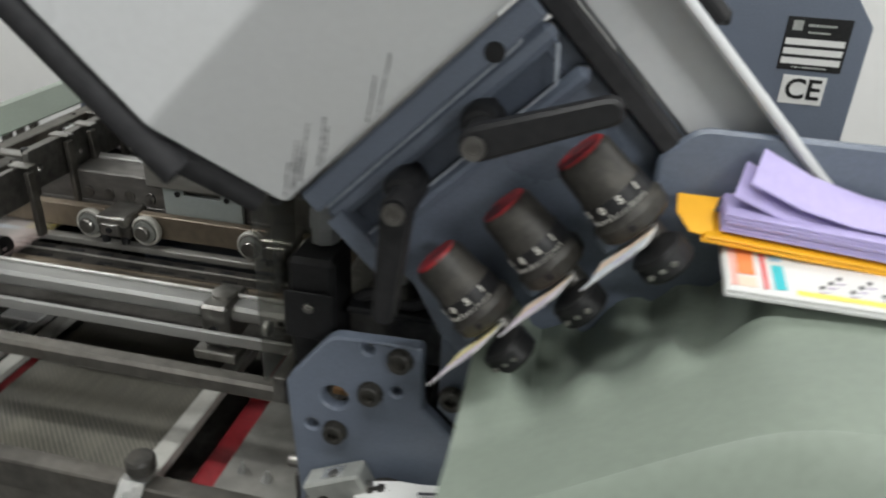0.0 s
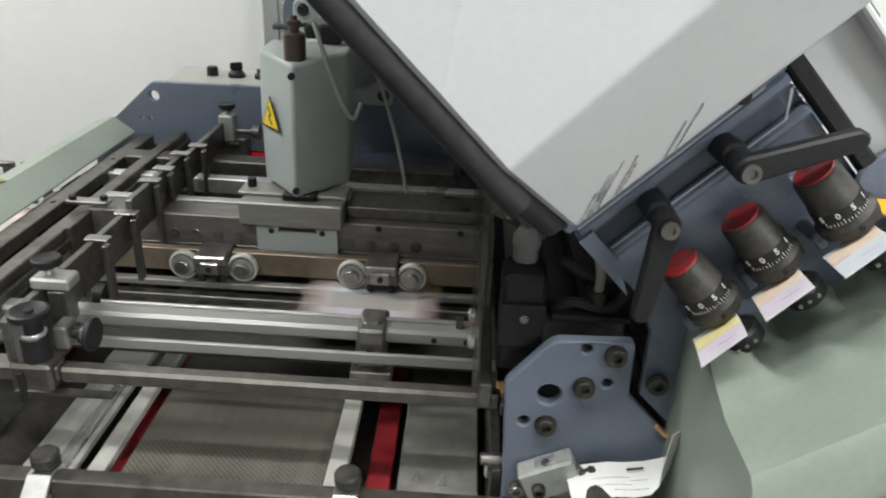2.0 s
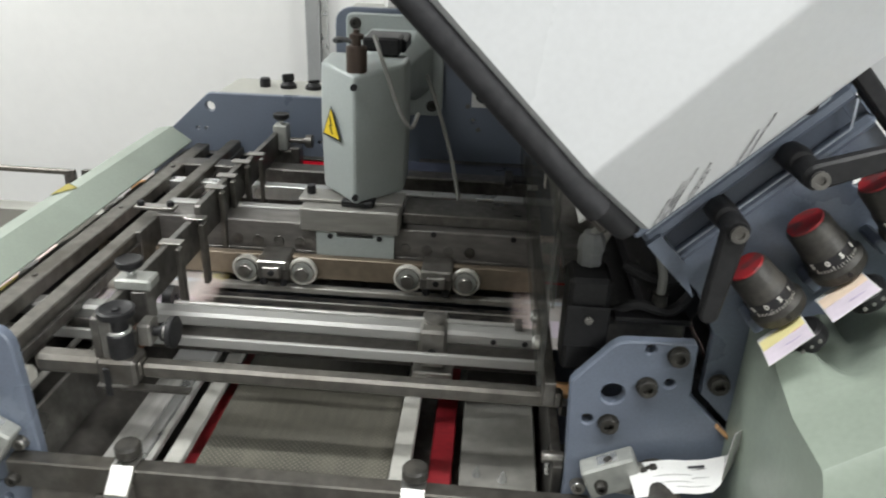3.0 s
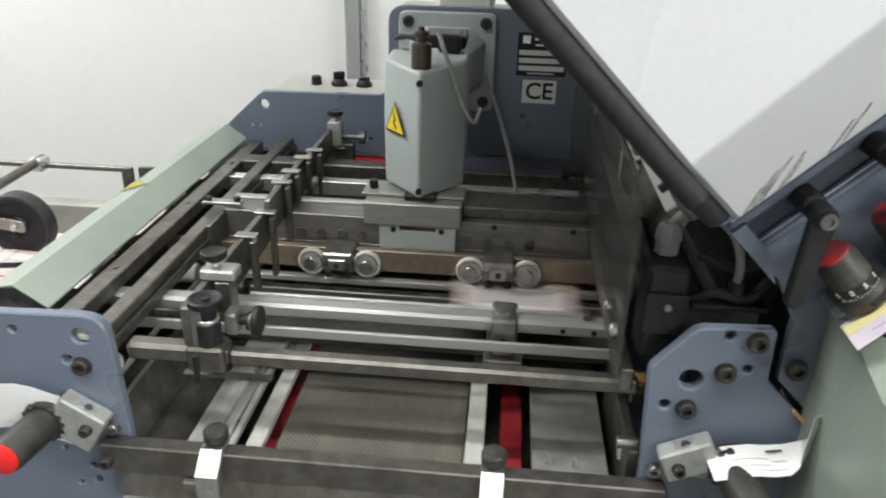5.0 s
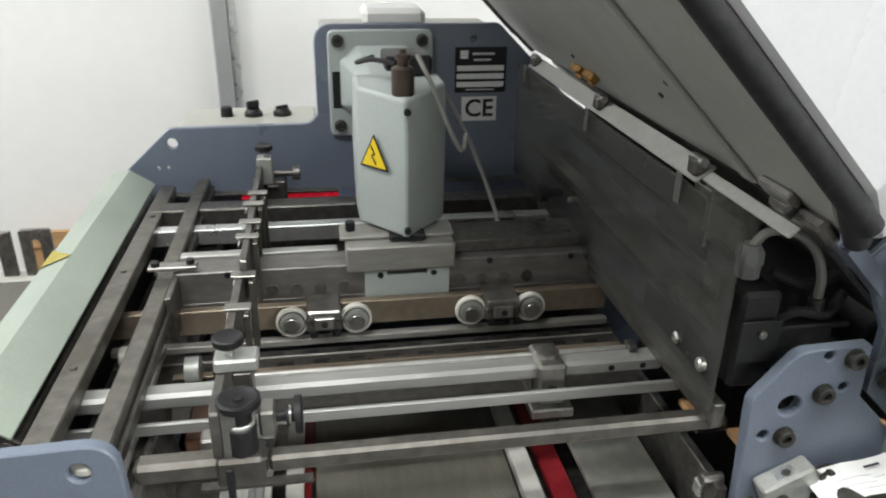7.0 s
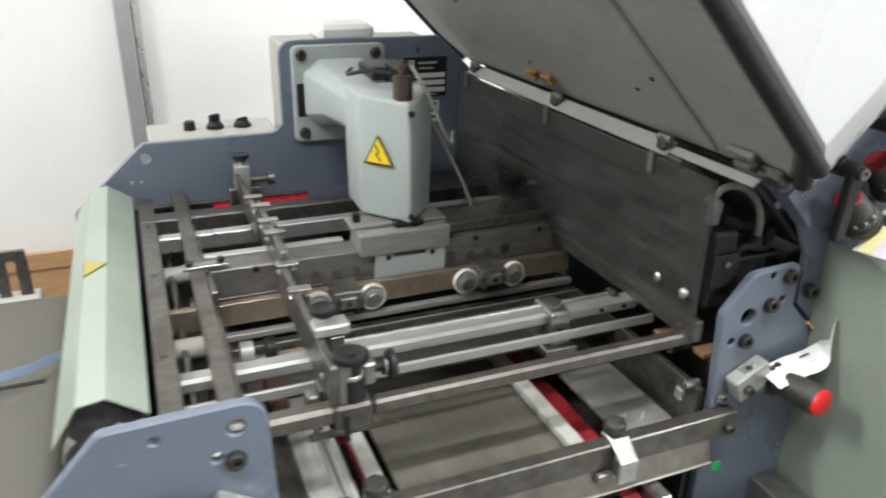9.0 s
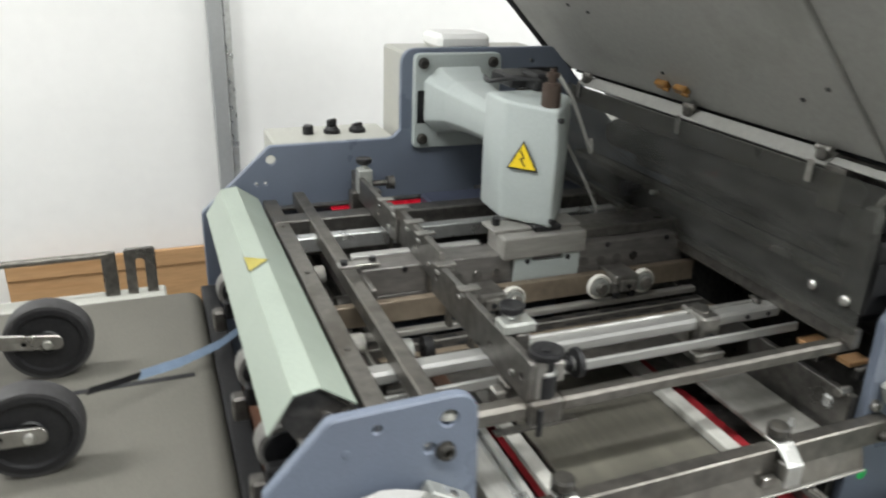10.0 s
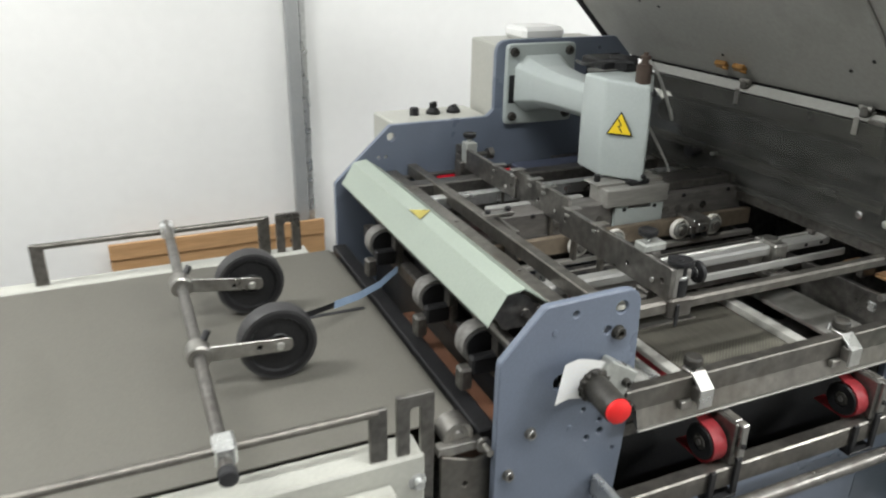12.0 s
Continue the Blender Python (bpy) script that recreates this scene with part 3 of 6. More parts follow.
        part("thumb_knob", lathe(bmesh.new(), [(0.006, 0), (0.006, 0.007), (0.009, 0.0115), (0.011, 0.0135), (0.0165, 0.0135), (0.0175, 0.012), (0.016, 0.008), (0.016, 0)], (-0.63, yy + 0.003, zz + 0.008), (0, 0, 1), 20), BLACK, h, "black dished thumb knob")
        if far:
            part("side_knob", lathe(bmesh.new(), [(0, 0), (0, 0.005), (0.028, 0.005), (0.029, 0.011), (0.04, 0.0115), (0.042, 0)], (-0.618, yy + 0.003, zz - 0.02), (1, 0, 0), 16), DARKSTEEL, h, "dark knurled side knob")
    part("holder_foot", B((-0.652, 1.06, 0.955), (-0.60, 1.085, 0.998), 0.002), DARKSTEEL, M)
    h = part("big_knob", lathe(bmesh.new(), [(0, 0), (0, 0.0125), (0.030, 0.0125), (0.033, 0.0095), (0.046, 0.0095), (0.050, 0.0175), (0.0555, 0.0175), (0.0565, 0.015), (0.054, 0.010), (0.054, 0)], (-0.619, 0.447, 0.9725), (0, 0, 1), 22), BLACK, M, "black adjusting knob with a flat disc top")
    part("pointer_screw", C((-0.619, 0.447, 1.025), (-0.619, 0.447, 1.029), 0.004, 10), BLACK, h)
    part("knob_neck", C((-0.619, 0.447, 1.003), (-0.619, 0.447, 1.007), 0.0115, 16), ALU, h)
    part("tube_clamp", B((-0.640, 0.432, 0.9505), (-0.602, 0.4615, 0.9785), 0.003), DARKSTEEL, M)
    part("clamp_hook", B((-0.632, 0.4285, 0.9400), (-0.626, 0.4318, 0.972), 0.001), BLACK, M)
    part("clamp_side", B((-0.658, 0.472, 0.952), (-0.645, 0.490, 0.970), 0.002), STEEL, M)
    part("clamp_side", B((-0.6445, 0.474, 0.940), (-0.6295, 0.500, 0.974), 0.002), DARKSTEEL, M)
    part("screw_block", B((-0.6055, 0.452, 0.984), (-0.592, 0.474, 1.008), 0.002), STEEL, M)
    w = part("clamp_screw", lathe(bmesh.new(), [(0, 0), (0, 0.005), (0.008, 0.005), (0.0085, 0.0095), (0.0105, 0.0095), (0.011, 0.006), (0.015, 0.006), (0.0155, 0.0155), (0.0205, 0.0160), (0.0215, 0.0145), (0.0215, 0)], (-0.592, 0.462, 0.997), (1, 0, 0), 22), BLACK, M, "black knurled clamp screw")
    part("washer", C((-0.5815, 0.462, 0.997), (-0.5795, 0.462, 0.997), 0.0085, 16), BRIGHT, w)
    part("clamp_lever", beam(bmesh.new(), (-0.61, 0.47, 0.955), (-0.535, 0.470, 0.942), 0.006, 0.003), BLACK, M)

    # collar on the shaft
    cl = part("shaft_collar", B((-0.341, 0.5405, 0.9235), (-0.312, 0.588, 0.9700), 0.003), STEEL, M)
    part("collar_foot", B((-0.348, 0.5335, 0.9120), (-0.304, 0.566, 0.9230), 0.0015), STEEL, cl)
    part("collar_cap", lathe(bmesh.new(), [(0, 0), (0, 0.0125), (0.003, 0.012), (0.004, 0.009), (0.004, 0)], (-0.3265, 0.566, 0.9700), (0, 0, 1), 22), STEEL, cl)
    part("collar_cheek", B((-0.3455, 0.560, 0.9245), (-0.3415, 0.588, 0.950), 0.001), STEEL, cl)
    part("collar_screw", C((-0.327, 0.538, 0.944), (-0.327, 0.5408, 0.944), 0.005, 12), BLACK, cl)

    # guide plate on the beam
    g = rounded([(-0.5, 0.945), (-0.397, 0.945), (-0.397, 0.993), (-0.424, 0.993), (-0.424, 0.984), (-0.473, 0.984), (-0.473, 0.993), (-0.5, 0.993)], 0.001, 2)
    gp = part("guide_plate", prism(bmesh.new(), [(x, 0.945 + (z - 0.945) * 0.87) for x, z in g], 0.7485, 0.7543, "y"), HEADPAINT, M, "pale grey guide plate")
    for x in (-0.481, -0.416):
        part("screw", C((x, 0.747, 0.980), (x, 0.7485, 0.980), 0.0038, 12), BLACK, gp)
    part("head_seat", B((-0.521, 0.745, 0.9865), (-0.390, 0.80, 1.0185), 0.002), BEAMSTEEL, M)
    part("seat_plate", B((-0.527, 0.768, 1.0187), (-0.388, 0.81, 1.0232), 0.001), BEAMSTEEL, M)
    part("thumb_screw", C((-0.514, 0.79, 1.0232), (-0.514, 0.79, 1.035), 0.006, 12), BLACK, M)

    # front rail with two clamps
    part("front_rail", B((-0.725, 0.394, 0.850), (-0.165, 0.4122, 0.882), 0.0015), BARSTEEL, M)
    for x in (-0.719, -0.177):
        bolt(M, x, 0.394, 0.862, 0.006)
    for x in (-0.609, -0.331):
        prof = [(0.4155, 0.8825), (0.4155, 0.8862), (0.396, 0.8862), (0.3745, 0.8690), (0.3745, 0.842), (0.3780, 0.842), (0.3780, 0.8672), (0.3970, 0.8825)]
        c = part("rail_clamp", prism(bmesh.new(), prof, x - 0.011, x + 0.012, "x", [], 0.0006), BRIGHT, M, "bright bent rail clamp")
        part("clamp_body", B((x - 0.009, 0.3785, 0.846), (x + 0.010, 0.3935, 0.868), 0.001), STEEL, c)
        part("clamp_knob", lathe(bmesh.new(), [(0, 0), (0, 0.0085), (0.004, 0.0125), (0.013, 0.0125), (0.0155, 0.0105), (0.0155, 0)], (x + 0.001, 0.409, 0.8864), (0, 0, 1), 20), KNOBGREY, c, "dark knurled knob")
        part("clamp_tail", B((x - 0.030, 0.386, 0.838), (x - 0.0115, 0.3935, 0.850), 0.001), STEEL, c)
    part("apron", prism(bmesh.new(), [(0.396, 0.8495), (0.4115, 0.8495), (0.4115, 0.846), (0.3905, 0.823), (0.388, 0.825)], -0.705, -0.20, "x"), BARSTEEL, M)
    part("apron_edge", B((-0.705, 0.3855, 0.8205), (-0.20, 0.3905, 0.8235), 0.0006), BEAMSTEEL, M)
    # lower rail and its belt pulleys
    part("lower_rail", B((-0.74, 0.352, 0.715), (-0.10, 0.374, 0.749), 0.002), BARSTEEL, M)
    part("lower_tube", C((-0.74, 0.330, 0.700), (0.02, 0.330, 0.700), 0.011), DARKSTEEL, M)
    part("rail_bracket", B((-0.752, 0.350, 0.715), (-0.7405, 0.4125, 0.749), 0.002), ALU, M)
    # black sheet added in place of the deep shade under the table
    part("table_shade_sheet", B((-0.70, 0.455, 0.372), (-0.205, 0.46, 0.78), 0.001), BLACK, M)
    part("front_panel", B((-0.70, 0.405, 0.372), (-0.205, 0.412, 0.690), 0.001), BLUE, M)
    part("rail_bracket", B((-0.10, 0.345, 0.705), (-0.06, 0.4125, 0.752), 0.002), STEEL, M)
    for x in (-0.584, -0.310):
        pu = part("belt_pulley", lathe(bmesh.new(), [(0.001, 0.012), (0, 0.016), (0, 0.024), (0.003, 0.026), (0.023, 0.026), (0.026, 0.024), (0.026, 0.008)], (x - 0.013, 0.386, 0.776), (1, 0, 0), 28), BLACK, M, "black belt pulley")
        part("pulley_bearing", lathe(bmesh.new(), [(0, 0), (0, 0.009), (0.002, 0.0115), (0.006, 0.0115), (0.006, 0)], (x - 0.0125, 0.386, 0.776), (1, 0, 0), 20), KNOBGREY, pu)
        part("pulley_pin", C((x - 0.0145, 0.386, 0.776), (x - 0.0125, 0.386, 0.776), 0.0045, 12), STEEL, pu)
        br = part("pulley_bracket", B((x + 0.0145, 0.352, 0.752), (x + 0.0205, 0.412, 0.818), 0.002), DARKSTEEL, M)
        part("bracket_face", B((x + 0.0205, 0.346, 0.765), (x + 0.034, 0.360, 0.818), 0.002), STEEL, br)
        part("bracket_top", B((x + 0.0205, 0.3605, 0.811), (x + 0.034, 0.408, 0.818), 0.001), STEEL, br)
        part("bracket_foot", rotor_foot(x), BLACK, br)
        part("foot_screw", C((x + 0.026, 0.3425, 0.785), (x + 0.026, 0.346, 0.785), 0.004, 10), BLACK, br)
        loop = bmesh.new()
        arc = [(x, 0.386 + 0.0278 * math.sin(a), 0.776 + 0.0278 * math.cos(a)) for a in [0.10 - 0.28 * i for i in range(12)]]
        strip(loop, [(x, 0.60, 0.822), (x, 0.46, 0.822), (x, 0.425, 0.819), (x, 0.402, 0.809)] + arc + [(x, 0.43, 0.750)], (0.011, 0, 0), 0.0022)
        part("red_belt", loop, REDBELT, M, "red transport belt round its pulley")

    # lower table
    part("table_plate", B((-0.677, 0.414, 0.838), (-0.634, 0.73, 0.845), 0.001), PALEPLATE, M)
    part("table_groove", B((-0.6335, 0.414, 0.836), (-0.6265, 0.73, 0.8425), 0.001), ALU, M)
    part("table_strip", B((-0.626, 0.414, 0.838), (-0.6195, 0.73, 0.846), 0.001), ALU, M)
    part("table_strip", B((-0.619, 0.414, 0.836), (-0.6115, 0.73, 0.843), 0.001), PALEPLATE, M)
    part("table_strip", B((-0.597, 0.4145, 0.838), (-0.579, 0.73, 0.847), 0.001), WHITEMETAL, M)
    part("table_strip", B((-0.361, 0.4145, 0.838), (-0.341, 0.73, 0.850), 0.001), WHITEMETAL, M)
    part("red_belt_upper", B((-0.323, 0.4145, 0.816), (-0.298, 0.604, 0.824), 0.001), REDBELT, M, "flat red transport belt")
    part("red_belt", B((-0.323, 0.605, 0.812), (-0.298, 0.76, 0.820), 0.001), REDBELT, M, "flat red transport belt")
    part("red_belt", B((-0.597, 0.605, 0.796), (-0.568, 0.76, 0.803), 0.001), REDBELT, M, "flat red transport belt")
    part("table_plate", B((-0.289, 0.4145, 0.838), (-0.209, 0.73, 0.845), 0.001), DULLPLATE, M)
    for x, y in [(-0.272, 0.468), (-0.245, 0.463)]:
        part("spring_tip", lathe(bmesh.new(), [(0, 0.005), (0.010, 0.0015), (0.010, 0)], (x, y, 0.845), (0.1, 0.1, 1), 8), ALU, M)
    part("perforated_belt", B((-0.567, 0.4145, 0.834), (-0.363, 0.73, 0.840), 0.001), PERFO, M, "dark perforated suction belt")
    part("white_pad", B((-0.662, 0.628, 0.8455), (-0.612, 0.692, 0.8480), 0.0006), PAPER, M, "white pad")
    part("under_table", B((-0.70, 0.43, 0.78), (-0.2, 0.78, 0.80), 0.001), DARKSTEEL, M)
    part("side_roller", C((-0.688, 0.43, 0.83), (-0.688, 1.1, 0.83), 0.03, 24), BEDSTEEL, M, "dark side roller")
    part("rear_bed", B((-0.70, 0.85, 0.86), (-0.2, 1.09, 0.875), 0.001), DARKSTEEL, M)
    # small lever and wire under the tube
    part("flat_spring", B((-0.66, 0.46, 0.925), (-0.565, 0.47, 0.928), 0.0003, pose(0, 0, 0)), DARKSTEEL, M)
    part("spacer_wheel", lathe(bmesh.new(), [(0, 0.004), (0, 0.015), (0.015, 0.015), (0.015, 0.004)], (-0.70, 0.655, 0.925), (1, 0, 0), 18), ZINC, M)
    part("spacer_wheel", lathe(bmesh.new(), [(0, 0.004), (0, 0.015), (0.012, 0.015), (0.012, 0.004)], (-0.67, 0.655, 0.925), (1, 0, 0), 18), BLACK, M)
    part("wood_wedge", B((-0.685, 0.535, 0.90), (-0.665, 0.60, 0.926), 0.002), BROWN, M, "brown wooden wedge")
    for i in range(6):
        part("exit_shaft", C((-0.775 + 0.03 * (i % 2), 0.47 + i * 0.11, 0.925), (-0.735 + 0.03 * (i % 2), 0.47 + i * 0.11, 0.925), 0.013, 14), DARKSTEEL if i % 2 else WHITEPLASTIC, M)
    part("exit_bed", B((-0.80, 0.47, 0.880), (-0.7215, 1.10, 0.8845), 0.001), BEDSTEEL, M)
    part("side_chute", prism(bmesh.new(), [(-0.7205, 0.905), (-0.7015, 0.842), (-0.6985, 0.842), (-0.7175, 0.905)], 0.43, 0.60, "y"), STEEL, M, "bent side chute plate")
    for xx, zz in ((-0.735, 0.915), (-0.728, 0.893)):
        part("chute_rod", C((xx, 0.43, zz), (xx, 0.72, zz), 0.0035, 10), BEAMSTEEL, M)
    part("exit_axle", C((-0.762, 0.43, 0.925), (-0.762, 1.11, 0.925), 0.006, 12), STEEL, M)
    part("exit_plate", B((-0.716, 0.60, 0.893), (-0.703, 1.1, 0.900), 0.001), BEDSTEEL, M)

    # fold rollers and the dark inside beside the table
    for x, z in [(-0.135, 0.99), (-0.075, 0.95), (-0.10, 1.06), (-0.02, 1.01)]:
        part("fold_roller", C((x, 0.478, z), (x, 1.12, z), 0.027, 24), RUBBER, M, "black fold roller")
    part("fold_plate", box(bmesh.new(), (0.704, 0.45, 0.79), (0.709, 1.115, 0.945), 0.001, TILTED), DARKSTEEL, M)
    part("roller_cover", B((-0.19, 0.47, 1.02), (-0.165, 1.12, 1.03), 0.001), DARKSTEEL, M)
    for x, y, z in [(-0.187, 0.505, 0.922), (-0.150, 0.470, 0.907)]:
        part("wood_tab", B((x - 0.008, y, z), (x + 0.028, y + 0.022, z + 0.007), 0.001), CARD, M, "pale wooden block")
        part("tab_block", B((x - 0.004, y - 0.012, z - 0.014), (x + 0.03, y - 0.002, z + 0.002), 0.002), DARKSTEEL, M)
    part("switch_bit", B((-0.204, 0.448, 0.868), (-0.188, 0.462, 0.885), 0.002), ALU, M)
    part("spring_screw", C((-0.189, 0.44, 0.90), (-0.21, 0.44, 0.90), 0.006, 12), STEEL, M)
    part("inner_wall", B((0.05, 0.43, 0.40), (0.06, 1.12, 1.15), 0.001), DARKSTEEL, M)
    # plates with lettering on the far side plate
    for dx in (0.0, 0.568):
        p = part("rating_plate", B((-0.326 + dx, BY - 0.0012, 1.116), (-0.242 + dx, BY, 1.188), 0.0004), BLACK, M, "black rating plate with white lines")
        part("mark", B((-0.318 + dx, BY - 0.0018, 1.17), (-0.305 + dx, BY - 0.0013, 1.183), 0), ALU, p)
        for zz, hh, x0, x1 in [(1.1775, 0.0035, -0.298, -0.262), (1.168, 0.003, -0.296, -0.268), (1.155, 0.0085, -0.323, -0.246), (1.142, 0.0085, -0.323, -0.246), (1.129, 0.0085, -0.323, -0.246), (1.1205, 0.002, -0.308, -0.262)]:
            part("line", B((x0 + dx, BY - 0.0018, zz - hh / 2), (x1 + dx, BY - 0.0013, zz + hh / 2), 0), PAPER if hh > 0.005 else ALU, p)
        q = part("conformity_sign", B((-0.314 + dx, BY - 0.0012, 1.069), (-0.256 + dx, BY, 1.109), 0.0003), PAPER, M, "white CE sign")
        text_part("CE", 0.040, Matrix.Translation((-0.285 + dx, BY - 0.0018, 1.089)) @ pose(0, 0, 0, 90), BLACK, q)
    for x, z in [(-0.30, 1.03), (-0.32, 1.07)]:
        part("screw", C((x, BY - 0.002, z), (x, BY, z), 0.004, 10), DARKSTEEL, M)
    return M


def perforated():
    """Belt with a close pattern of small light holes."""
    m = mat("perforated_belt", (0.088, 0.083, 0.068), 0.5, vary=0.16, fine=60, bump=0.1, stain=(0.135, 0.127, 0.102), stain_amount=0.7, stain_scale=10, stretch=(3, 0.6, 1))
    n, l = m.node_tree.nodes, m.node_tree.links
    b = n["Principled BSDF"]
    src = b.inputs["Base Color"].links[0].from_socket
    tc = n.new("ShaderNodeTexCoord")
    sc = n.new("ShaderNodeMapping")
    sc.inputs["Scale"].default_value, sc.inputs["Rotation"].default_value = (230, 230, 0), (0, 0, 0.785)
    vo = n.new("ShaderNodeTexVoronoi")
    vo.inputs["Scale"].default_value, vo.inputs["Randomness"].default_value, vo.voronoi_dimensions = 1.0, 0.0, "2D"
    l.new(tc.outputs["Object"], sc.inputs[0])
    l.new(sc.outputs[0], vo.inputs["Vector"])
    th = n.new("ShaderNodeMath")
    th.operation, th.inputs[1].default_value = "LESS_THAN", 0.28
    l.new(vo.outputs["Distance"], th.inputs[0])
    mx = n.new("ShaderNodeMix")
    mx.data_type = "RGBA"
    l.new(th.outputs[0], mx.inputs[0])
    l.new(src, mx.inputs[6])
    sep = n.new("ShaderNodeSeparateXYZ")
    l.new(tc.outputs["Object"], sep.inputs[0])
    band = n.new("ShaderNodeMapRange")
    band.inputs[1].default_value, band.inputs[2].default_value = -0.255, -0.275
    l.new(sep.outputs[1], band.inputs[0])
    worn = n.new("ShaderNodeMix")
    worn.data_type = "RGBA"
    l.new(band.outputs[0], worn.inputs[0])
    worn.inputs[6].default_value = (0.083, 0.078, 0.064, 1)
    worn.inputs[7].default_value = (0.17, 0.165, 0.13, 1)
    l.new(worn.outputs[2], mx.inputs[7])
    l.new(mx.outputs[2], b.inputs["Base Color"])
    return m


PERFO = perforated()
machine()


def carriage(x0, x1):
    c = thing("roller_carriage", ((x0 + x1) / 2, 0.735, 0.919), "pair of white-rimmed pressure rollers on a steel carriage", "roller carriage", "pressure roller carriages")
    for x in (x0, x1):
        w = part("roller", lathe(bmesh.new(), [(0, 0), (0, 0.006), (0.001, 0.0135), (0.005, 0.0140), (0.0108, 0.0140), (0.0115, 0.006), (0.0115, 0)], (x, 0.728, 0.938), (0, -1, 0), 24), ZINC, c)
        part("tyre", lathe(bmesh.new(), [(0, 0.0158), (0, 0.018), (0.002, 0.0190), (0.007, 0.0190), (0.009, 0.018), (0.009, 0.0158), (0, 0.0158)], (x, 0.728, 0.938), (0, -1, 0), 28), WHITEPLASTIC, w, "white rubber tyre")
        part("hub_screw", C((x, 0.7105, 0.938), (x, 0.717, 0.938), 0.0095, 18), STEEL, w)
    m0 = (x0 + x1) / 2
    part("body", B((x0 + 0.016, 0.712, 0.928), (x1 - 0.016, 0.734, 0.944), 0.002), DARKSTEEL, c)
    part("bridge", B((m0 - 0.02, 0.708, 0.944), (m0 + 0.02, 0.755, 0.957), 0.002), STEEL, c)
    part("bridge_block", B((m0 - 0.012, 0.704, 0.934), (m0 + 0.012, 0.712, 0.95), 0.0015), STEEL, c)
    for dx in (-0.013, 0.013):
        part("foot", C((m0 + dx, 0.714, 0.921), (m0 + dx, 0.714, 0.930), 0.005, 10), BLACK, c)
    part("bridge_screw", C((m0, 0.702, 0.942), (m0, 0.705, 0.942), 0.004, 10), BLACK, c)


carriage(-0.588, -0.513)
carriage(-0.374, -0.299)


def sensor_head():
    """Grey casing on a cast arm that reaches over the table from the far side plate."""
    H = thing("overhead_head", (-0.45, 1.0, 1.036), "grey enamelled casing on a cast arm over the table", "machine head")
    fl = rounded([(-0.527, 1.053), (-0.364, 1.053), (-0.364, 1.217), (-0.527, 1.217)], 0.012, 3)
    f = part("flange", prism(bmesh.new(), fl, 1.1125, 1.1245, "y", [], 0.002), HEADPAINT, H)
    for x in (-0.511, -0.381):
        for z in (1.070, 1.201):
            bolt(f, x, 1.1125, z, 0.0085)
    part("slot", B((-0.521, 1.1110, 1.098), (-0.506, 1.1128, 1.155), 0.001), BLACK, f)
    arm = bmesh.new()
    rings = []
    for s, y in [(0.058, 1.1125), (0.050, 1.09), (0.041, 1.06), (0.035, 1.0), (0.032, 0.93), (0.032, 0.85)]:
        rings.append([arm.verts.new((-0.445 + s * 1.12 * sx, y, 1.137 + s * sz)) for sx, sz in [(-1, -0.6), (-0.6, -1), (0.6, -1), (1, -0.6), (1, 0.6), (0.6, 1), (-0.6, 1), (-1, 0.6)]])
    for A, Bq in zip(rings, rings[1:]):
        for i in range(8):
            arm.faces.new((A[i], A[(i + 1) % 8], Bq[(i + 1) % 8], Bq[i]))
    arm.faces.new(rings[-1])
    arm.faces.new(rings[0][::-1])
    bmesh.ops.bevel(arm, geom=[e for e in arm.edges], offset=0.003, segments=2, affect="EDGES", profile=0.5)
    part("arm", arm, HEADPAINT, H)
    bm = bmesh.new()
    plan = [(-0.448, 0.749), (-0.501, 0.809), (-0.502, 0.875), (-0.393, 0.875), (-0.393, 0.818)]
    bot = [1.0245, 1.0265, 1.030, 1.030, 1.0215]
    lo = [bm.verts.new((x * 1.0, y, z)) for (x, y), z in zip(plan, bot)]
    hi = [bm.verts.new((x, y + (0.006 if i == 0 else 0), 1.197 if i in (1, 4, 2, 3) else 1.190)) for i, (x, y) in enumerate(plan)]
    mid = [bm.verts.new(((x - (-0.447)) * 1.03 - 0.447, y, 1.12)) for x, y in plan]
    for P, Q in ((lo, mid), (mid, hi)):
        for i in range(5):
            bm.faces.new((P[i], P[(i + 1) % 5], Q[(i + 1) % 5], Q[i]))
    bm.faces.new(hi)
    bm.faces.new(lo[::-1])
    bmesh.ops.recalc_face_normals(bm, faces=bm.faces[:])
    bmesh.ops.bevel(bm, geom=[e for e in bm.edges if e.calc_face_angle(0) > 0.2], offset=0.006, segments=3, affect="EDGES", profile=0.5)
    cs = part("casing", bm, HEADPAINT, H)
    for z in (1.0356, 1.178):
        part("casing_screw", C((-0.4475, 0.7460, z), (-0.4475, 0.752, z), 0.0042, 12), BLACK, cs)
    part("seal", B((-0.468, 0.757, 1.0185), (-0.425, 0.83, 1.0275), 0.002), BLACK, H)
    pin = part("top_pin", lathe(bmesh.new(), [(0, 0), (0, 0.013), (0.035, 0.013), (0.037, 0.010), (0.037, 0.006), (0.045, 0.006), (0.045, 0.009), (0.05, 0.009), (0.052, 0.004), (0.056, 0.004), (0.056, 0)], (-0.449, 0.779, 1.186), (0, 0, 1), 20), mat("brown_bush", (0.07, 0.05, 0.04), 0.4, 0.4), H)
    part("connector", B((-0.435, 0.85, 1.198), (-0.405, 0.90, 1.222), 0.003), BLACK, H)
    part("connector", B((-0.46, 0.88, 1.198), (-0.40, 0.95, 1.216), 0.003), BLACK, H)
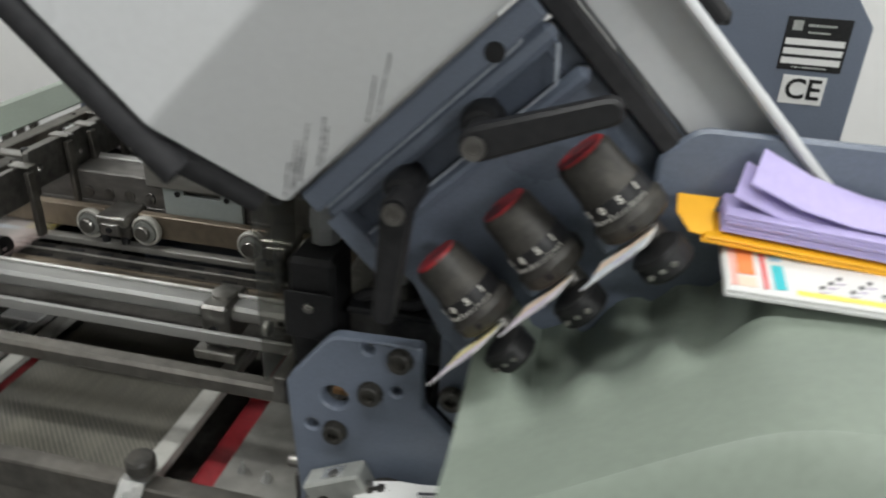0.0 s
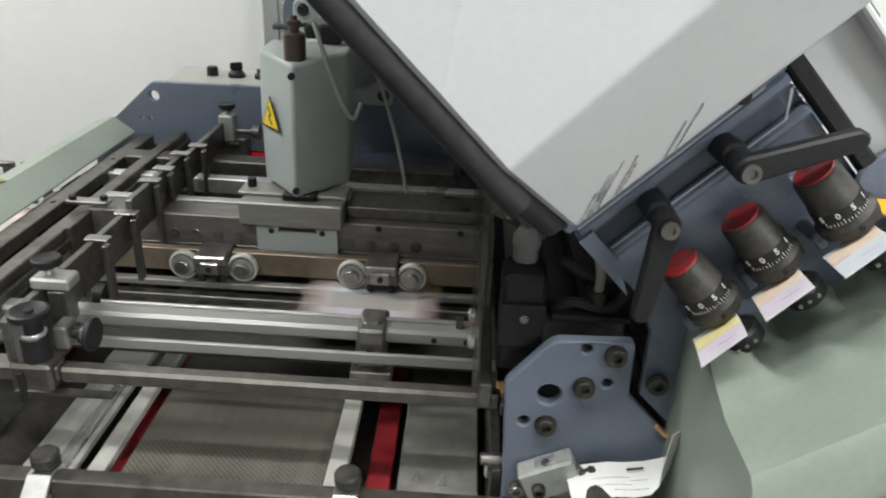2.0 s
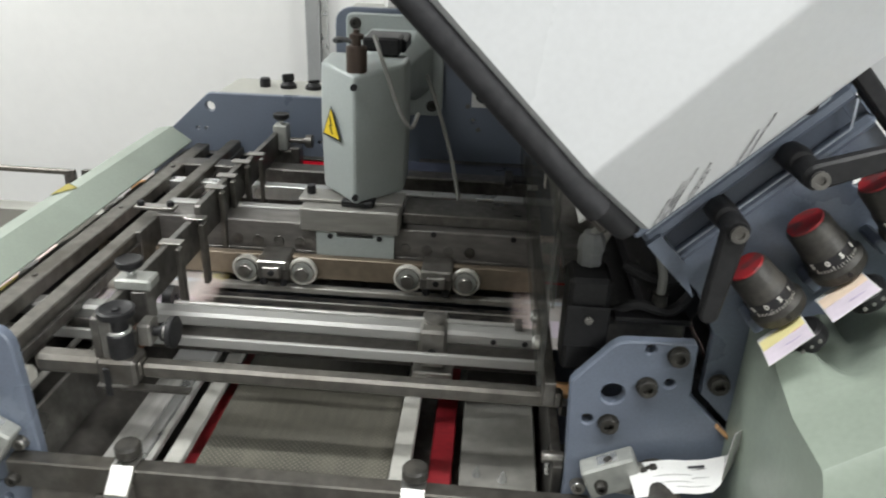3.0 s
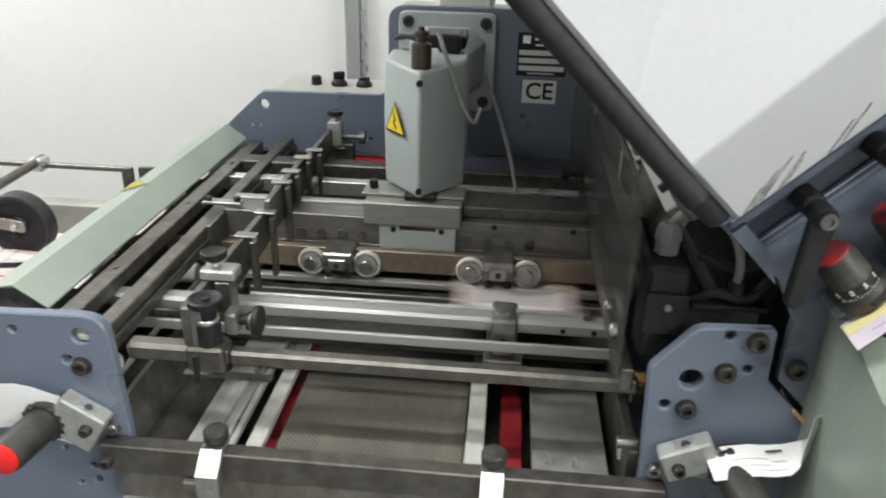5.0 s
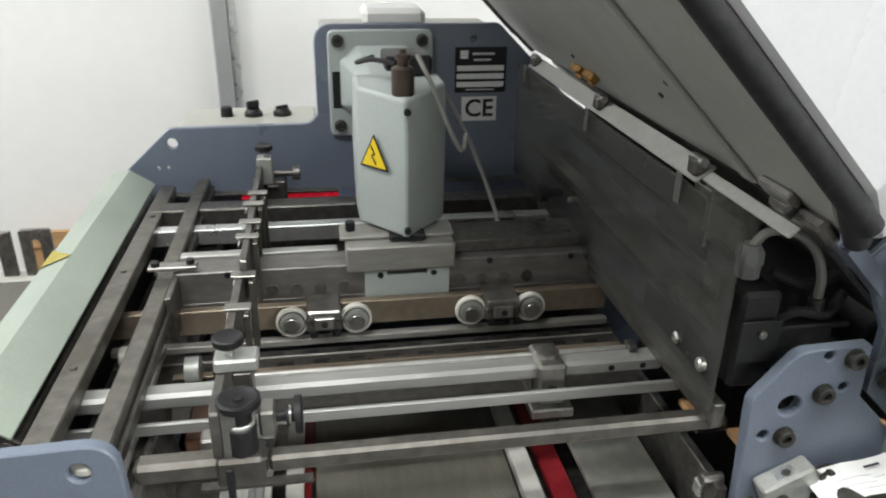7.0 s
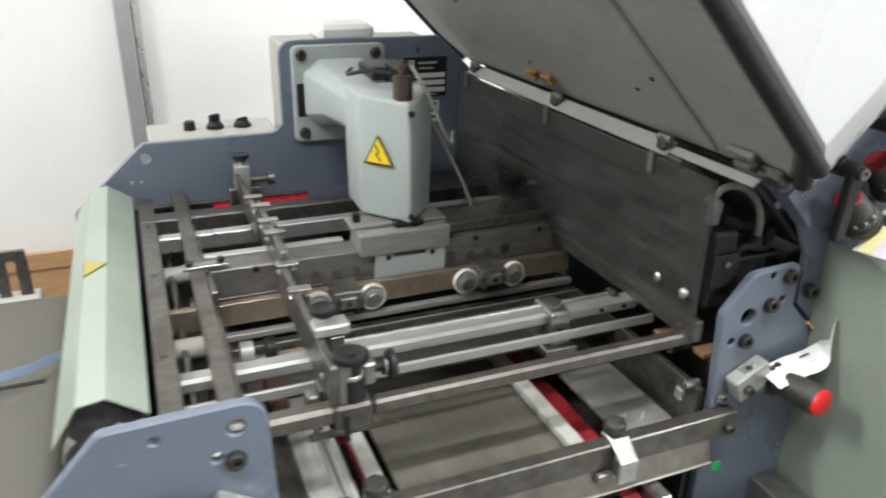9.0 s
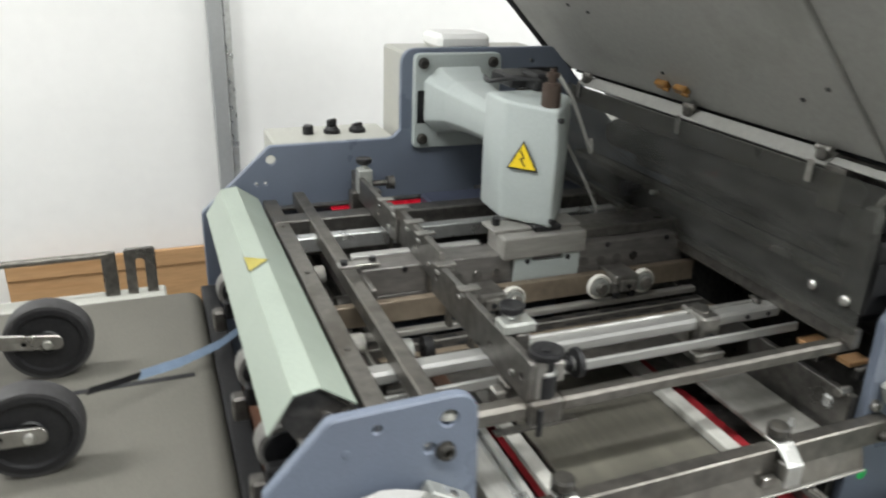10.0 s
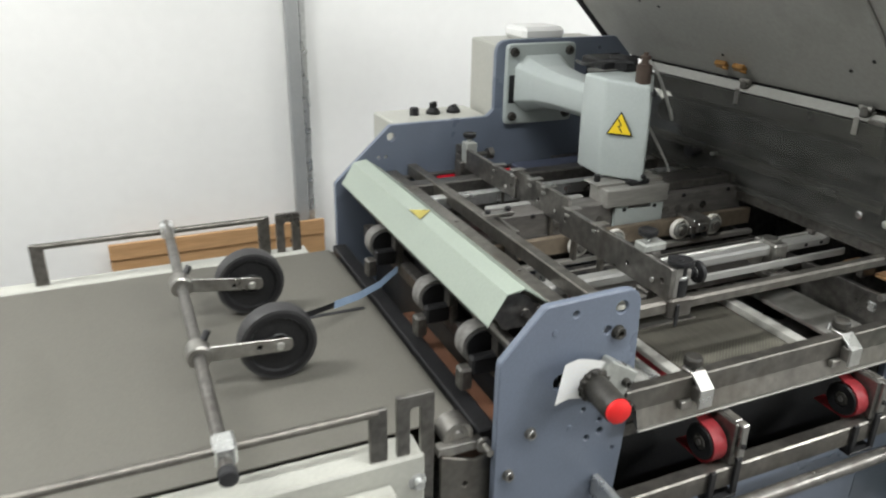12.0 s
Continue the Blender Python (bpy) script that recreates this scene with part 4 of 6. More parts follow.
    part("cable", tube(bmesh.new(), [(-0.43, 0.80, 1.232), (-0.415, 0.78, 1.20), (-0.395, 0.77, 1.15), (-0.38, 0.775, 1.125), (-0.372, 0.79, 1.14)], 0.0028), CABLE, H)
    part("cable", tube(bmesh.new(), [(-0.375, 0.93, 1.16), (-0.355, 0.90, 1.12), (-0.335, 0.87, 1.07), (-0.32, 0.84, 1.02), (-0.315, 0.83, 0.99)], 0.0028), CABLE, H)
    part("cable", tube(bmesh.new(), [(-0.455, 0.80, 1.222), (-0.48, 0.83, 1.222), (-0.495, 0.88, 1.21), (-0.47, 0.95, 1.205)], 0.003), BLACK, H)
    # warning sign on the face that looks to the delivery side
    a, b = Vector((-0.448, 0.749, 0)), Vector((-0.501, 0.809, 0))
    d = (b - a).normalized()
    nrm = Vector((-d.y, d.x, 0)) if Vector((-d.y, d.x, 0)).y < 0 else Vector((d.y, -d.x, 0))
    base = a + (b - a) * 0.60 + Vector((0, 0, 1.1205))
    ex = -d

    def tri(size, off, lift=0.0):
        t = bmesh.new()
        pts = [base + ex * (size * c) + Vector((0, 0, size * s + lift)) for c, s in ((-0.58, -0.42), (0.58, -0.42), (0, 0.62))]
        v0 = [t.verts.new(p + nrm * off) for p in pts]
        v1 = [t.verts.new(p + nrm * (off - 0.0006)) for p in pts]
        t.faces.new(v0)
        t.faces.new(v1[::-1])
        for i in range(3):
            t.faces.new((v0[i], v1[i], v1[(i + 1) % 3], v0[(i + 1) % 3]))
        return t
    sg = part("warning_sign", tri(0.0400, 0.0046), BLACK, H, "yellow triangular warning sign")
    part("sign_field", tri(0.0335, 0.0052), YELLOW, sg)
    bolt_way = [(-0.004, 0.011), (0.002, 0.001), (-0.003, -0.001), (0.004, -0.011)]
    for (a0, b0), (a1, b1) in zip(bolt_way, bolt_way[1:]):
        part("sign_mark", beam(bmesh.new(), base + ex * a0 + nrm * 0.0055 + Vector((0, 0, b0)), base + ex * a1 + nrm * 0.0055 + Vector((0, 0, b1)), 0.0020, 0.0004, up=nrm, bev=0), BLACK, sg)


sensor_head()


def exit_cover():
    E = thing("exit_cover", (-0.84, 0.78, 0.955), "bent grey-green sheet metal cover over the machine exit", "machine cover")
    bm = bmesh.new()
    prof = [(-0.886, 0.970), (-0.861, 1.009), (-0.836, 1.013), (-0.802, 0.989)]
    inner = [(x * 1.0, z - 0.002) for x, z in prof]
    prism(bm, prof + inner[::-1], 0.473, 1.098, "y")
    c = part("shell", bm, GREEN, E)
    part("end_plate", prism(bmesh.new(), [(-0.872, 0.975), (-0.858, 1.002), (-0.840, 1.005), (-0.80, 0.975), (-0.80, 0.955), (-0.86, 0.955)], 0.482, 0.486, "y"), DARKSTEEL, E)
    for x in (-0.83, -0.81):
        part("end_screw", C((x, 0.478, 0.975), (x, 0.482, 0.975), 0.006, 12), DARKSTEEL, E)
    base = Vector((-0.850, 0.787, 1.0105))
    t = bmesh.new()
    t2 = bmesh.new()
    for tm, s, h in ((t, 1.15, 0.0), (t2, 1.06, 0.0004)):
        pts = [(-0.861, 0.801, 1.0092), (-0.861, 0.757, 1.0092), (-0.836, 0.778, 1.0131)]
        cen = Vector(pts[0]) * (1 / 3) + Vector(pts[1]) * (1 / 3) + Vector(pts[2]) * (1 / 3)
        vs = [tm.verts.new(cen + (Vector(p) - cen) * s + Vector((0, 0, 0.0008 + h))) for p in pts]
        tm.faces.new(vs)
        bmesh.ops.solidify(tm, geom=tm.faces[:], thickness=0.0003)
    sg = part("warning_sign", t, BLACK, E, "yellow triangular warning sign")
    part("sign_field", t2, PALEYELLOW, sg)


exit_cover()


def control_box():
    K = thing("control_box", (-0.66, 1.2, 0.95), "grey control box with black rotary switches on top", "control box")
    part("body", B((-0.765, 1.1375, 0.90), (-0.55, 1.26, 1.068), 0.003), CREAM, K)
    for i, (x, y) in enumerate([(-0.695, 1.20), (-0.652, 1.20), (-0.605, 1.20)]):
        if i == 0:
            part("rotary_knob", lathe(bmesh.new(), [(0, 0), (0, 0.010), (0.014, 0.0095), (0.016, 0.008), (0.016, 0)], (x, y, 1.068), (0, 0, 1), 16), BLACK, K)
        else:
            k = part("switch", lathe(bmesh.new(), [(0, 0), (0, 0.015), (0.006, 0.015), (0.008, 0.012), (0.012, 0.010), (0.012, 0)], (x, y, 1.068), (0, 0, 1), 18), BLACK, K)
            part("switch_grip", B((x - 0.011, y - 0.004, 1.08), (x + 0.011, y + 0.004, 1.093 if i == 1 else 1.084), 0.002, Matrix.Translation((x, y, 0)) @ pose(0, 0, 0, 0, 0, 35) @ Matrix.Translation((-x, -y, 0))), BLACK, k)
    D = thing("drive_box", (-0.38, 1.2, 0.95), "cream sheet metal drive box behind the side plate", "machine housing")
    part("body", B((-0.538, 1.1375, 0.90), (-0.26, 1.26, 1.216), 0.004), CREAM, D)
    part("lid_block", B((-0.47, 1.15, 1.216), (-0.37, 1.24, 1.244), 0.008), WALLPAINT, D, "white plastic block")


control_box()

# ---------------------------------------------------------------- slanted hood


def slanted(bm):
    bmesh.ops.transform(bm, matrix=TILTED, verts=bm.verts[:])
    return bm


def SB(lo, hi, bev=0.0012):
    """A box in the slanted frame (u, y, v)."""
    return box(bmesh.new(), lo, hi, bev, TILTED)


def hood():
    H = thing("hood", (-0.17, 0.77, 1.175), "open white enamelled hood with black rubber rim", "machine hood")
    out = [(0.316, 1.46), (0.316, 1.021), (0.358, 0.947), (1.178, 0.947), (1.22, 1.021), (1.22, 1.46)]
    part("shell", slanted(prism(bmesh.new(), rounded(out, [0, 0.012, 0.01, 0.01, 0.012, 0], 4), 0.7135, 0.944, "x", [], 0.004)), HOODWHITE, H)
    inn = [(0.335, 1.45), (0.335, 1.02), (0.37, 0.962), (1.166, 0.962), (1.20, 1.02), (1.20, 1.45)]
    part("inner_panel", slanted(prism(bmesh.new(), rounded(inn, 0.012, 4), 0.700, 0.713, "x", [], 0.004)), HOODINNER, H, "dull grey inner panel")
    part("panel_fold", slanted(prism(bmesh.new(), [(0.465, 0.975), (0.485, 0.975), (0.482, 1.45), (0.462, 1.45)], 0.6955, 0.701, "x", [], 0.002)), HOODINNER, H)
    for far in (False, True):
        side = [(0.324, 1.46), (0.324, 1.02), (0.361, 0.960)]
        pth = rounded(side, [0, 0.03, 0], 6)
        rim = tube(bmesh.new(), [(0.7045, 1.536 - y0 if far else y0, v0) for y0, v0 in pth], 0.0092, 16, 3)
        part("rubber_rim", slanted(rim), RUBBER, H, "black rubber edge seal")
    part("rubber_lip", slanted(C((0.7085, 0.366, 0.9525), (0.7085, 1.170, 0.9525), 0.0045, 10)), RUBBER, H, "thin black rubber lip")
    # hinge strip along the lower edge
    part("hinge_strip", B((-0.215, 0.53, 1.1665), (-0.193, 1.10, 1.1695), 0.001, Matrix.Translation((-0.204, 0, 1.168)) @ pose(0, 0, 0, 0, -40, 0) @ Matrix.Translation((0.204, 0, -1.168))), HOODINNER, H, "grey hinge flange")
    part("hinge_return", B((-0.2095, 0.395, 1.1665), (-0.198, 0.5295, 1.1690), 0.001, Matrix.Translation((-0.204, 0, 1.168)) @ pose(0, 0, 0, 0, -40, 0) @ Matrix.Translation((0.204, 0, -1.168))), HOODINNER, H, "narrow grey hinge flange")
    part("corner_gusset", prism(bmesh.new(), [(-0.214, 1.163), (-0.196, 1.166), (-0.150, 1.128), (-0.165, 1.095), (-0.214, 1.118)], 0.512, 0.518, "y", [], 0.001), DARKSTEEL, H, "dark corner gusset")
    part("gusset_flange", B((-0.2155, 0.498, 1.112), (-0.2125, 0.528, 1.165), 0.001), DARKSTEEL, H)
    for y in (0.54, 0.79, 1.075):
        part("hinge_block", B((-0.216, y - 0.007, 1.166), (-0.200, y + 0.007, 1.182), 0.003), DARKSTEEL, H)
        part("hinge_screw", C((-0.208, y - 0.012, 1.180), (-0.208, y + 0.012, 1.180), 0.0045, 12), STEEL, H)
        part("hinge_tab", B((-0.2255, y - 0.005, 1.140), (-0.2238, y + 0.005, 1.168), 0.0005), STEEL, H)
    for y in (0.80, 0.845):
        k = part("catch", SB((0.690, y - 0.016, 1.000), (0.6995, y + 0.012, 1.014), 0.002), BRASS, H, "brass catch")
        part("catch_tongue", SB((0.686, y - 0.024, 1.004), (0.690, y - 0.01, 1.009), 0.001), BRASS, k)
    for y, v in [(0.83, 1.03), (0.93, 1.14), (0.98, 1.15), (0.50, 1.08), (0.55, 1.05)]:
        part("panel_rivet", slanted(C((0.698, y, v), (0.7005, y, v), 0.003, 8)), BLACK, H)
    hk = part("hook", SB((0.688, 0.366, 0.962), (0.6995, 0.432, 0.984), 0.003), DARKSTEEL, H, "dark steel corner catch")
    part("hook_plate", SB((0.692, 0.395, 0.9845), (0.6995, 0.436, 1.000), 0.002), STEEL, hk)
    part("hook_pin", slanted(C((0.684, 0.392, 0.990), (0.692, 0.392, 0.990), 0.004, 10)), BLACK, hk)
    # rubbed pencil-like scratches low on the near face
    rng = random.Random(4)
    for i, (u0, ln) in enumerate([(0.728, 0.022), (0.733, 0.032), (0.7365, 0.029), (0.741, 0.036), (0.756, 0.030), (0.760, 0.022), (0.795, 0.026), (0.804, 0.032)]):
        cen = []
        for k in range(6):
            s = k / 5
            v = 0.950 + ln * 0.55 * s
            y = 0.358 - (v - 0.947) * (0.042 / 0.074) - 0.0008
            cen.append((u0 - 0.006 + ln * 0.95 * s + rng.uniform(-0.0008, 0.0008), y, v))
        part("scratch", slanted(strip(bmesh.new(), cen, (0.0005 if i < 5 else 0.0003, 0, -0.0004), 0.0002)), SCRATCH, H, "dark rubbed scratch")


SCRATCH = mat("graphite_scratch", (0.32, 0.32, 0.33), 0.5, vary=0.6, fine=900, stain=(0.6, 0.6, 0.6), stain_amount=0.8, stain_scale=150)
hood()


# pale blue for worn edges, with their bright highlight painted in
WORNGLINT = mat("worn_blue_edge_highlight", (0.40, 0.44, 0.50), 0.35, 0.3, vary=0.15, fine=300, bump=0.1)
# the rail's blue paint darkened, with the groove's shade put into the colour
SHADEDBLUE = mat("shaded_blue_paint", (0.07, 0.085, 0.115), 0.4, vary=0.08, fine=300, bump=0.1)


def fold_unit():
    F = thing("fold_unit", (0.0, 0.42, 1.0), "blue slanted fold unit with black setting knobs and levers", "fold unit")
    P = [(-0.035, 0.955), (-0.081, 1.0), (-0.081, 1.062), uv(0.706, 0.849), uv(0.703, 0.925), uv(0.884, 0.925), uv(0.884, 0.62), (0.187, 0.75), (-0.035, 0.75)]
    part("side_panel", prism(bmesh.new(), P, 0.418, 0.428, "y", [(*uv(0.822, 0.905), 0.006), (*uv(0.852, 0.850), 0.005)], 0.001), BLUE, F)
    part("rail", SB((0.700, 0.400, 0.928), (0.886, 0.428, 0.944), 0.002), BLUE, F)
    part("rail_face", SB((0.703, 0.403, 0.914), (0.884, 0.418, 0.9275), 0.004), BLUE, F)
    part("oil_plug", C((-0.0560, 0.3990, 1.2620), (-0.0560, 0.4010, 1.2620), 0.0058, 16), BLACK, F)
    # recess between the ridges, its shade painted as a darker blue
    part("rail_groove", SB((0.715, 0.413, 0.897), (0.872, 0.418, 0.914), 0.001), SHADEDBLUE, F)
    # thin pale strips paint the edge highlights on the worn folds
    for v0, ya in ((0.9268, 0.4024), (0.8972, 0.4044)):
        part("worn_edge_highlight", slanted(beam(bmesh.new(), (0.708, ya, v0), (0.866, ya, v0), 0.0014, 0.0010, up=(0, 1, 0), bev=0.0003)), WORNGLINT, F, "worn paint and painted highlight along the fold")
        part("worn_edge_highlight", slanted(beam(bmesh.new(), (0.866, ya, v0), (0.881, ya, v0 + 0.0165), 0.0022, 0.0012, up=(0, 1, 0), bev=0.0004)), WORNGLINT, F, "worn paint and painted highlight along the fold")
    part("rail_lip", SB((0.712, 0.405, 0.886), (0.884, 0.418, 0.897), 0.004), BLUE, F)
    part("cheek", prism(bmesh.new(), [uv(0.703, 0.92), uv(0.703, 0.86), uv(0.716, 0.888), uv(0.716, 0.92)], 0.398, 0.418, "y"), BLUE, F)
    part("end_strip", SB((0.886, 0.405, 0.78), (0.899, 0.425, 0.962), 0.002), RUBBER, F, "black rubber end strip")
    part("white_cover", SB((0.899, 0.424, 0.76), (0.944, 0.44, 0.945), 0.003), HOODWHITE, F, "white side cover")
    part("cover_flange", SB((0.940, 0.40, 0.76), (0.946, 0.424, 0.945), 0.002), HOODWHITE, F)
    part("hinge_bump", SB((0.946, 0.43, 0.86), (0.956, 0.45, 0.885), 0.004), BLACK, F)
    part("hinge_bump", SB((0.946, 0.43, 0.90), (0.956, 0.45, 0.922), 0.004), BLACK, F)

    def lever(px, pz, py, ex, ez, ey):
        L = part("lever", lathe(bmesh.new(), [(0, 0), (0, 0.0095), (0.045, 0.0095), (0.048, 0.008), (0.048, 0)], (px, 0.41, pz), (0, py - 0.41, 0), 18), BLACK, F, "black clamping lever")
        part("lever_post", lathe(bmesh.new(), [(0, 0), (0, 0.010), (0.026, 0.0105), (0.031, 0.008), (0.032, 0)], (px - 0.0035, 0.412, pz + 0.002), (0, -1, 0.06), 18), BLACK, L)
        part("lever_screw", lathe(bmesh.new(), [(0, 0), (0, 0.0065), (0.003, 0.0065), (0.003, 0.0035), (0.001, 0.003), (0.001, 0)], (px, py - 0.002, pz), (0, -1, 0), 14), DARKSTEEL, L)
        bm = bmesh.new()
        p, q = Vector((px, py + 0.006, pz)), Vector((ex, ey + 0.004, ez))
        d = (q - p).normalized()
        w = Vector((0, 1, 0)).cross(d).normalized()
        out = []
        for k in range(7):
            a = -math.pi / 2 + math.pi * k / 6
            out.append(q + d * 0.0072 * math.cos(a) + w * 0.0072 * math.sin(a))
        for k in range(7):
            a = math.pi / 2 + math.pi * k / 6
            out.append(p + d * 0.0095 * math.cos(a) + w * 0.0095 * math.sin(a))
        prism(bm, [(o.x, o.z) for o in out], py + 0.001, py + 0.012, "y", [], 0.002)
        part("lever_arm", bm, BLACK, L)

    lever(-0.057, 1.223, 0.357, 0.008, 1.247, 0.351)
    lever(-0.100, 1.178, 0.362, -0.107, 1.108, 0.35)

    for i, (u, y, tint) in enumerate([(0.750, 0.386, "mauve"), (0.8025, 0.390, "mauve"), (0.858, 0.383, "mist")]):
        v0 = 0.800
        k = part("setting_knob", slanted(lathe(bmesh.new(), [(0.014, 0), (0.014, 0.0195), (0.016, 0.0210), (0.023, 0.0215), (0.025, 0.0200), (0.027, 0.0186), (0.040, 0.0180), (0.041, 0.0174), (0.061, 0.0165), (0.0635, 0.0150), (0.0635, 0)], (u, y, v0), (0, 0, 1), 30)), KNOBGREY, F, "dark setting knob with a worn red top")
        part("red_top", slanted(lathe(bmesh.new(), [(0, 0), (0, 0.0145), (0.0012, 0.014), (0.0012, 0)], (u, y, v0 + 0.0636), (0, 0, 1), 24)), RED, k, "worn red paint spot")
        part("dial_ring", slanted(lathe(bmesh.new(), [(0, 0.0187), (0, 0.0190), (0.011, 0.0186), (0.011, 0.0183)], (u, y, v0 + 0.0275), (0, 0, 1), 30)), BLACK, k, "black dial ring")
        part("set_hole", slanted(C((u + 0.001, y - 0.0220, v0 + 0.0195), (u + 0.001, y - 0.019, v0 + 0.0195), 0.0023, 10)), BLACK, k)
        for j, ch in enumerate("5051"):
            a = -math.pi / 2 - 0.95 + j * 0.6
            pos = Matrix.Translation((u + 0.0191 * math.cos(a), y + 0.0191 * math.sin(a), v0 + 0.0352))
            text_part(ch, 0.0066, TILTED @ pos @ Matrix.Rotation(a + math.pi / 2, 4, "Z") @ pose(0, 0, 0, 90), WHITEPLASTIC, k)
        for j in range(15):
            a = -math.pi / 2 - 0.9 + j * 0.13
            part("tick", slanted(beam(bmesh.new(), (u + 0.0191 * math.cos(a), y + 0.0191 * math.sin(a), v0 + 0.0278), (u + 0.0191 * math.cos(a), y + 0.0191 * math.sin(a), v0 + (0.0318 if j % 5 == 0 else 0.0303)), 0.0004, 0.0004, up=(math.cos(a), math.sin(a), 0), bev=0)), WHITEPLASTIC, k)
        part("foot", slanted(lathe(bmesh.new(), [(0, 0), (0, 0.014), (0.002, 0.0155), (0.012, 0.0155), (0.014, 0.013), (0.014, 0)], (u + 0.002, y - 0.015, v0 - 0.013), (0, 0, 1), 22)), BLACK, k, "black clamp foot")
        for j in range(3):
            part("foot_screw", slanted(C((u - 0.006 + 0.007 * j, y - 0.0305, v0 - 0.006), (u - 0.006 + 0.007 * j, y - 0.0285, v0 - 0.006), 0.0016, 8)), STEEL, k)
        part("spindle", slanted(C((u, y + 0.004, v0 - 0.020), (u, y + 0.004, v0 + 0.016), 0.009, 14)), DARKSTEEL, k)
        part("clamp_arm", SB((u - 0.028, y + 0.004, v0 + 0.004), (u - 0.019, 0.418, v0 + 0.018), 0.002), BLUE, F)
        # printed slip under the knob
        t = thing("paper_slip", (*uv(u, v0)[:1], y, uv(u, v0)[1]), "printed paper slip tucked under a setting knob", "paper slip", "paper slips")
        ys = [y - 0.006, y - 0.012, y - 0.020, y - 0.030, y - 0.044, y - 0.058]
        dip = [0.0080, 0.0088, 0.0105, 0.0132, 0.0170, 0.0215]
        base_pts = [(u - 0.010, yy, v0 + dd) for yy, dd in zip(ys, dip)]
        part("sheet", slanted(strip(bmesh.new(), base_pts, (0.0190, 0, 0.001), 0.0005)), PAPER, t)
        part("print_field", slanted(strip(bmesh.new(), [(a, b - 0.0003, c + 0.0006) for a, b, c in base_pts[2:]], (0.0183, 0, 0.001), 0.0002)), PRINT[tint], t)
        part("print_field", slanted(strip(bmesh.new(), [(a, b - 0.0004, c + 0.001) for a, b, c in base_pts[1:4]], (0.0181, 0, 0.001), 0.0002)), PRINT[("straw", "peach", "peach")[i]], t)
        for k in range(3):
            part("print_line", slanted(strip(bmesh.new(), [(a - 0.002, b - 0.0004 - 0.004 * k, c + 0.0013 + 0.0004 * k) for a, b, c in base_pts[4:5]] + [(a + 0.012, b - 0.0004 - 0.004 * k, c + 0.0013 + 0.0004 * k) for a, b, c in base_pts[4:5]], (0, 0.0005, 0), 0.0001)), PRINT["lilac"], t)
        if i == 0:
            part("print_field", slanted(strip(bmesh.new(), [(a + 0.011, b - 0.0004, c + 0.0014) for a, b, c in base_pts[1:4]], (0.005, 0, 0.0003), 0.0002)), PRINT["red"], t)


fold_unit()


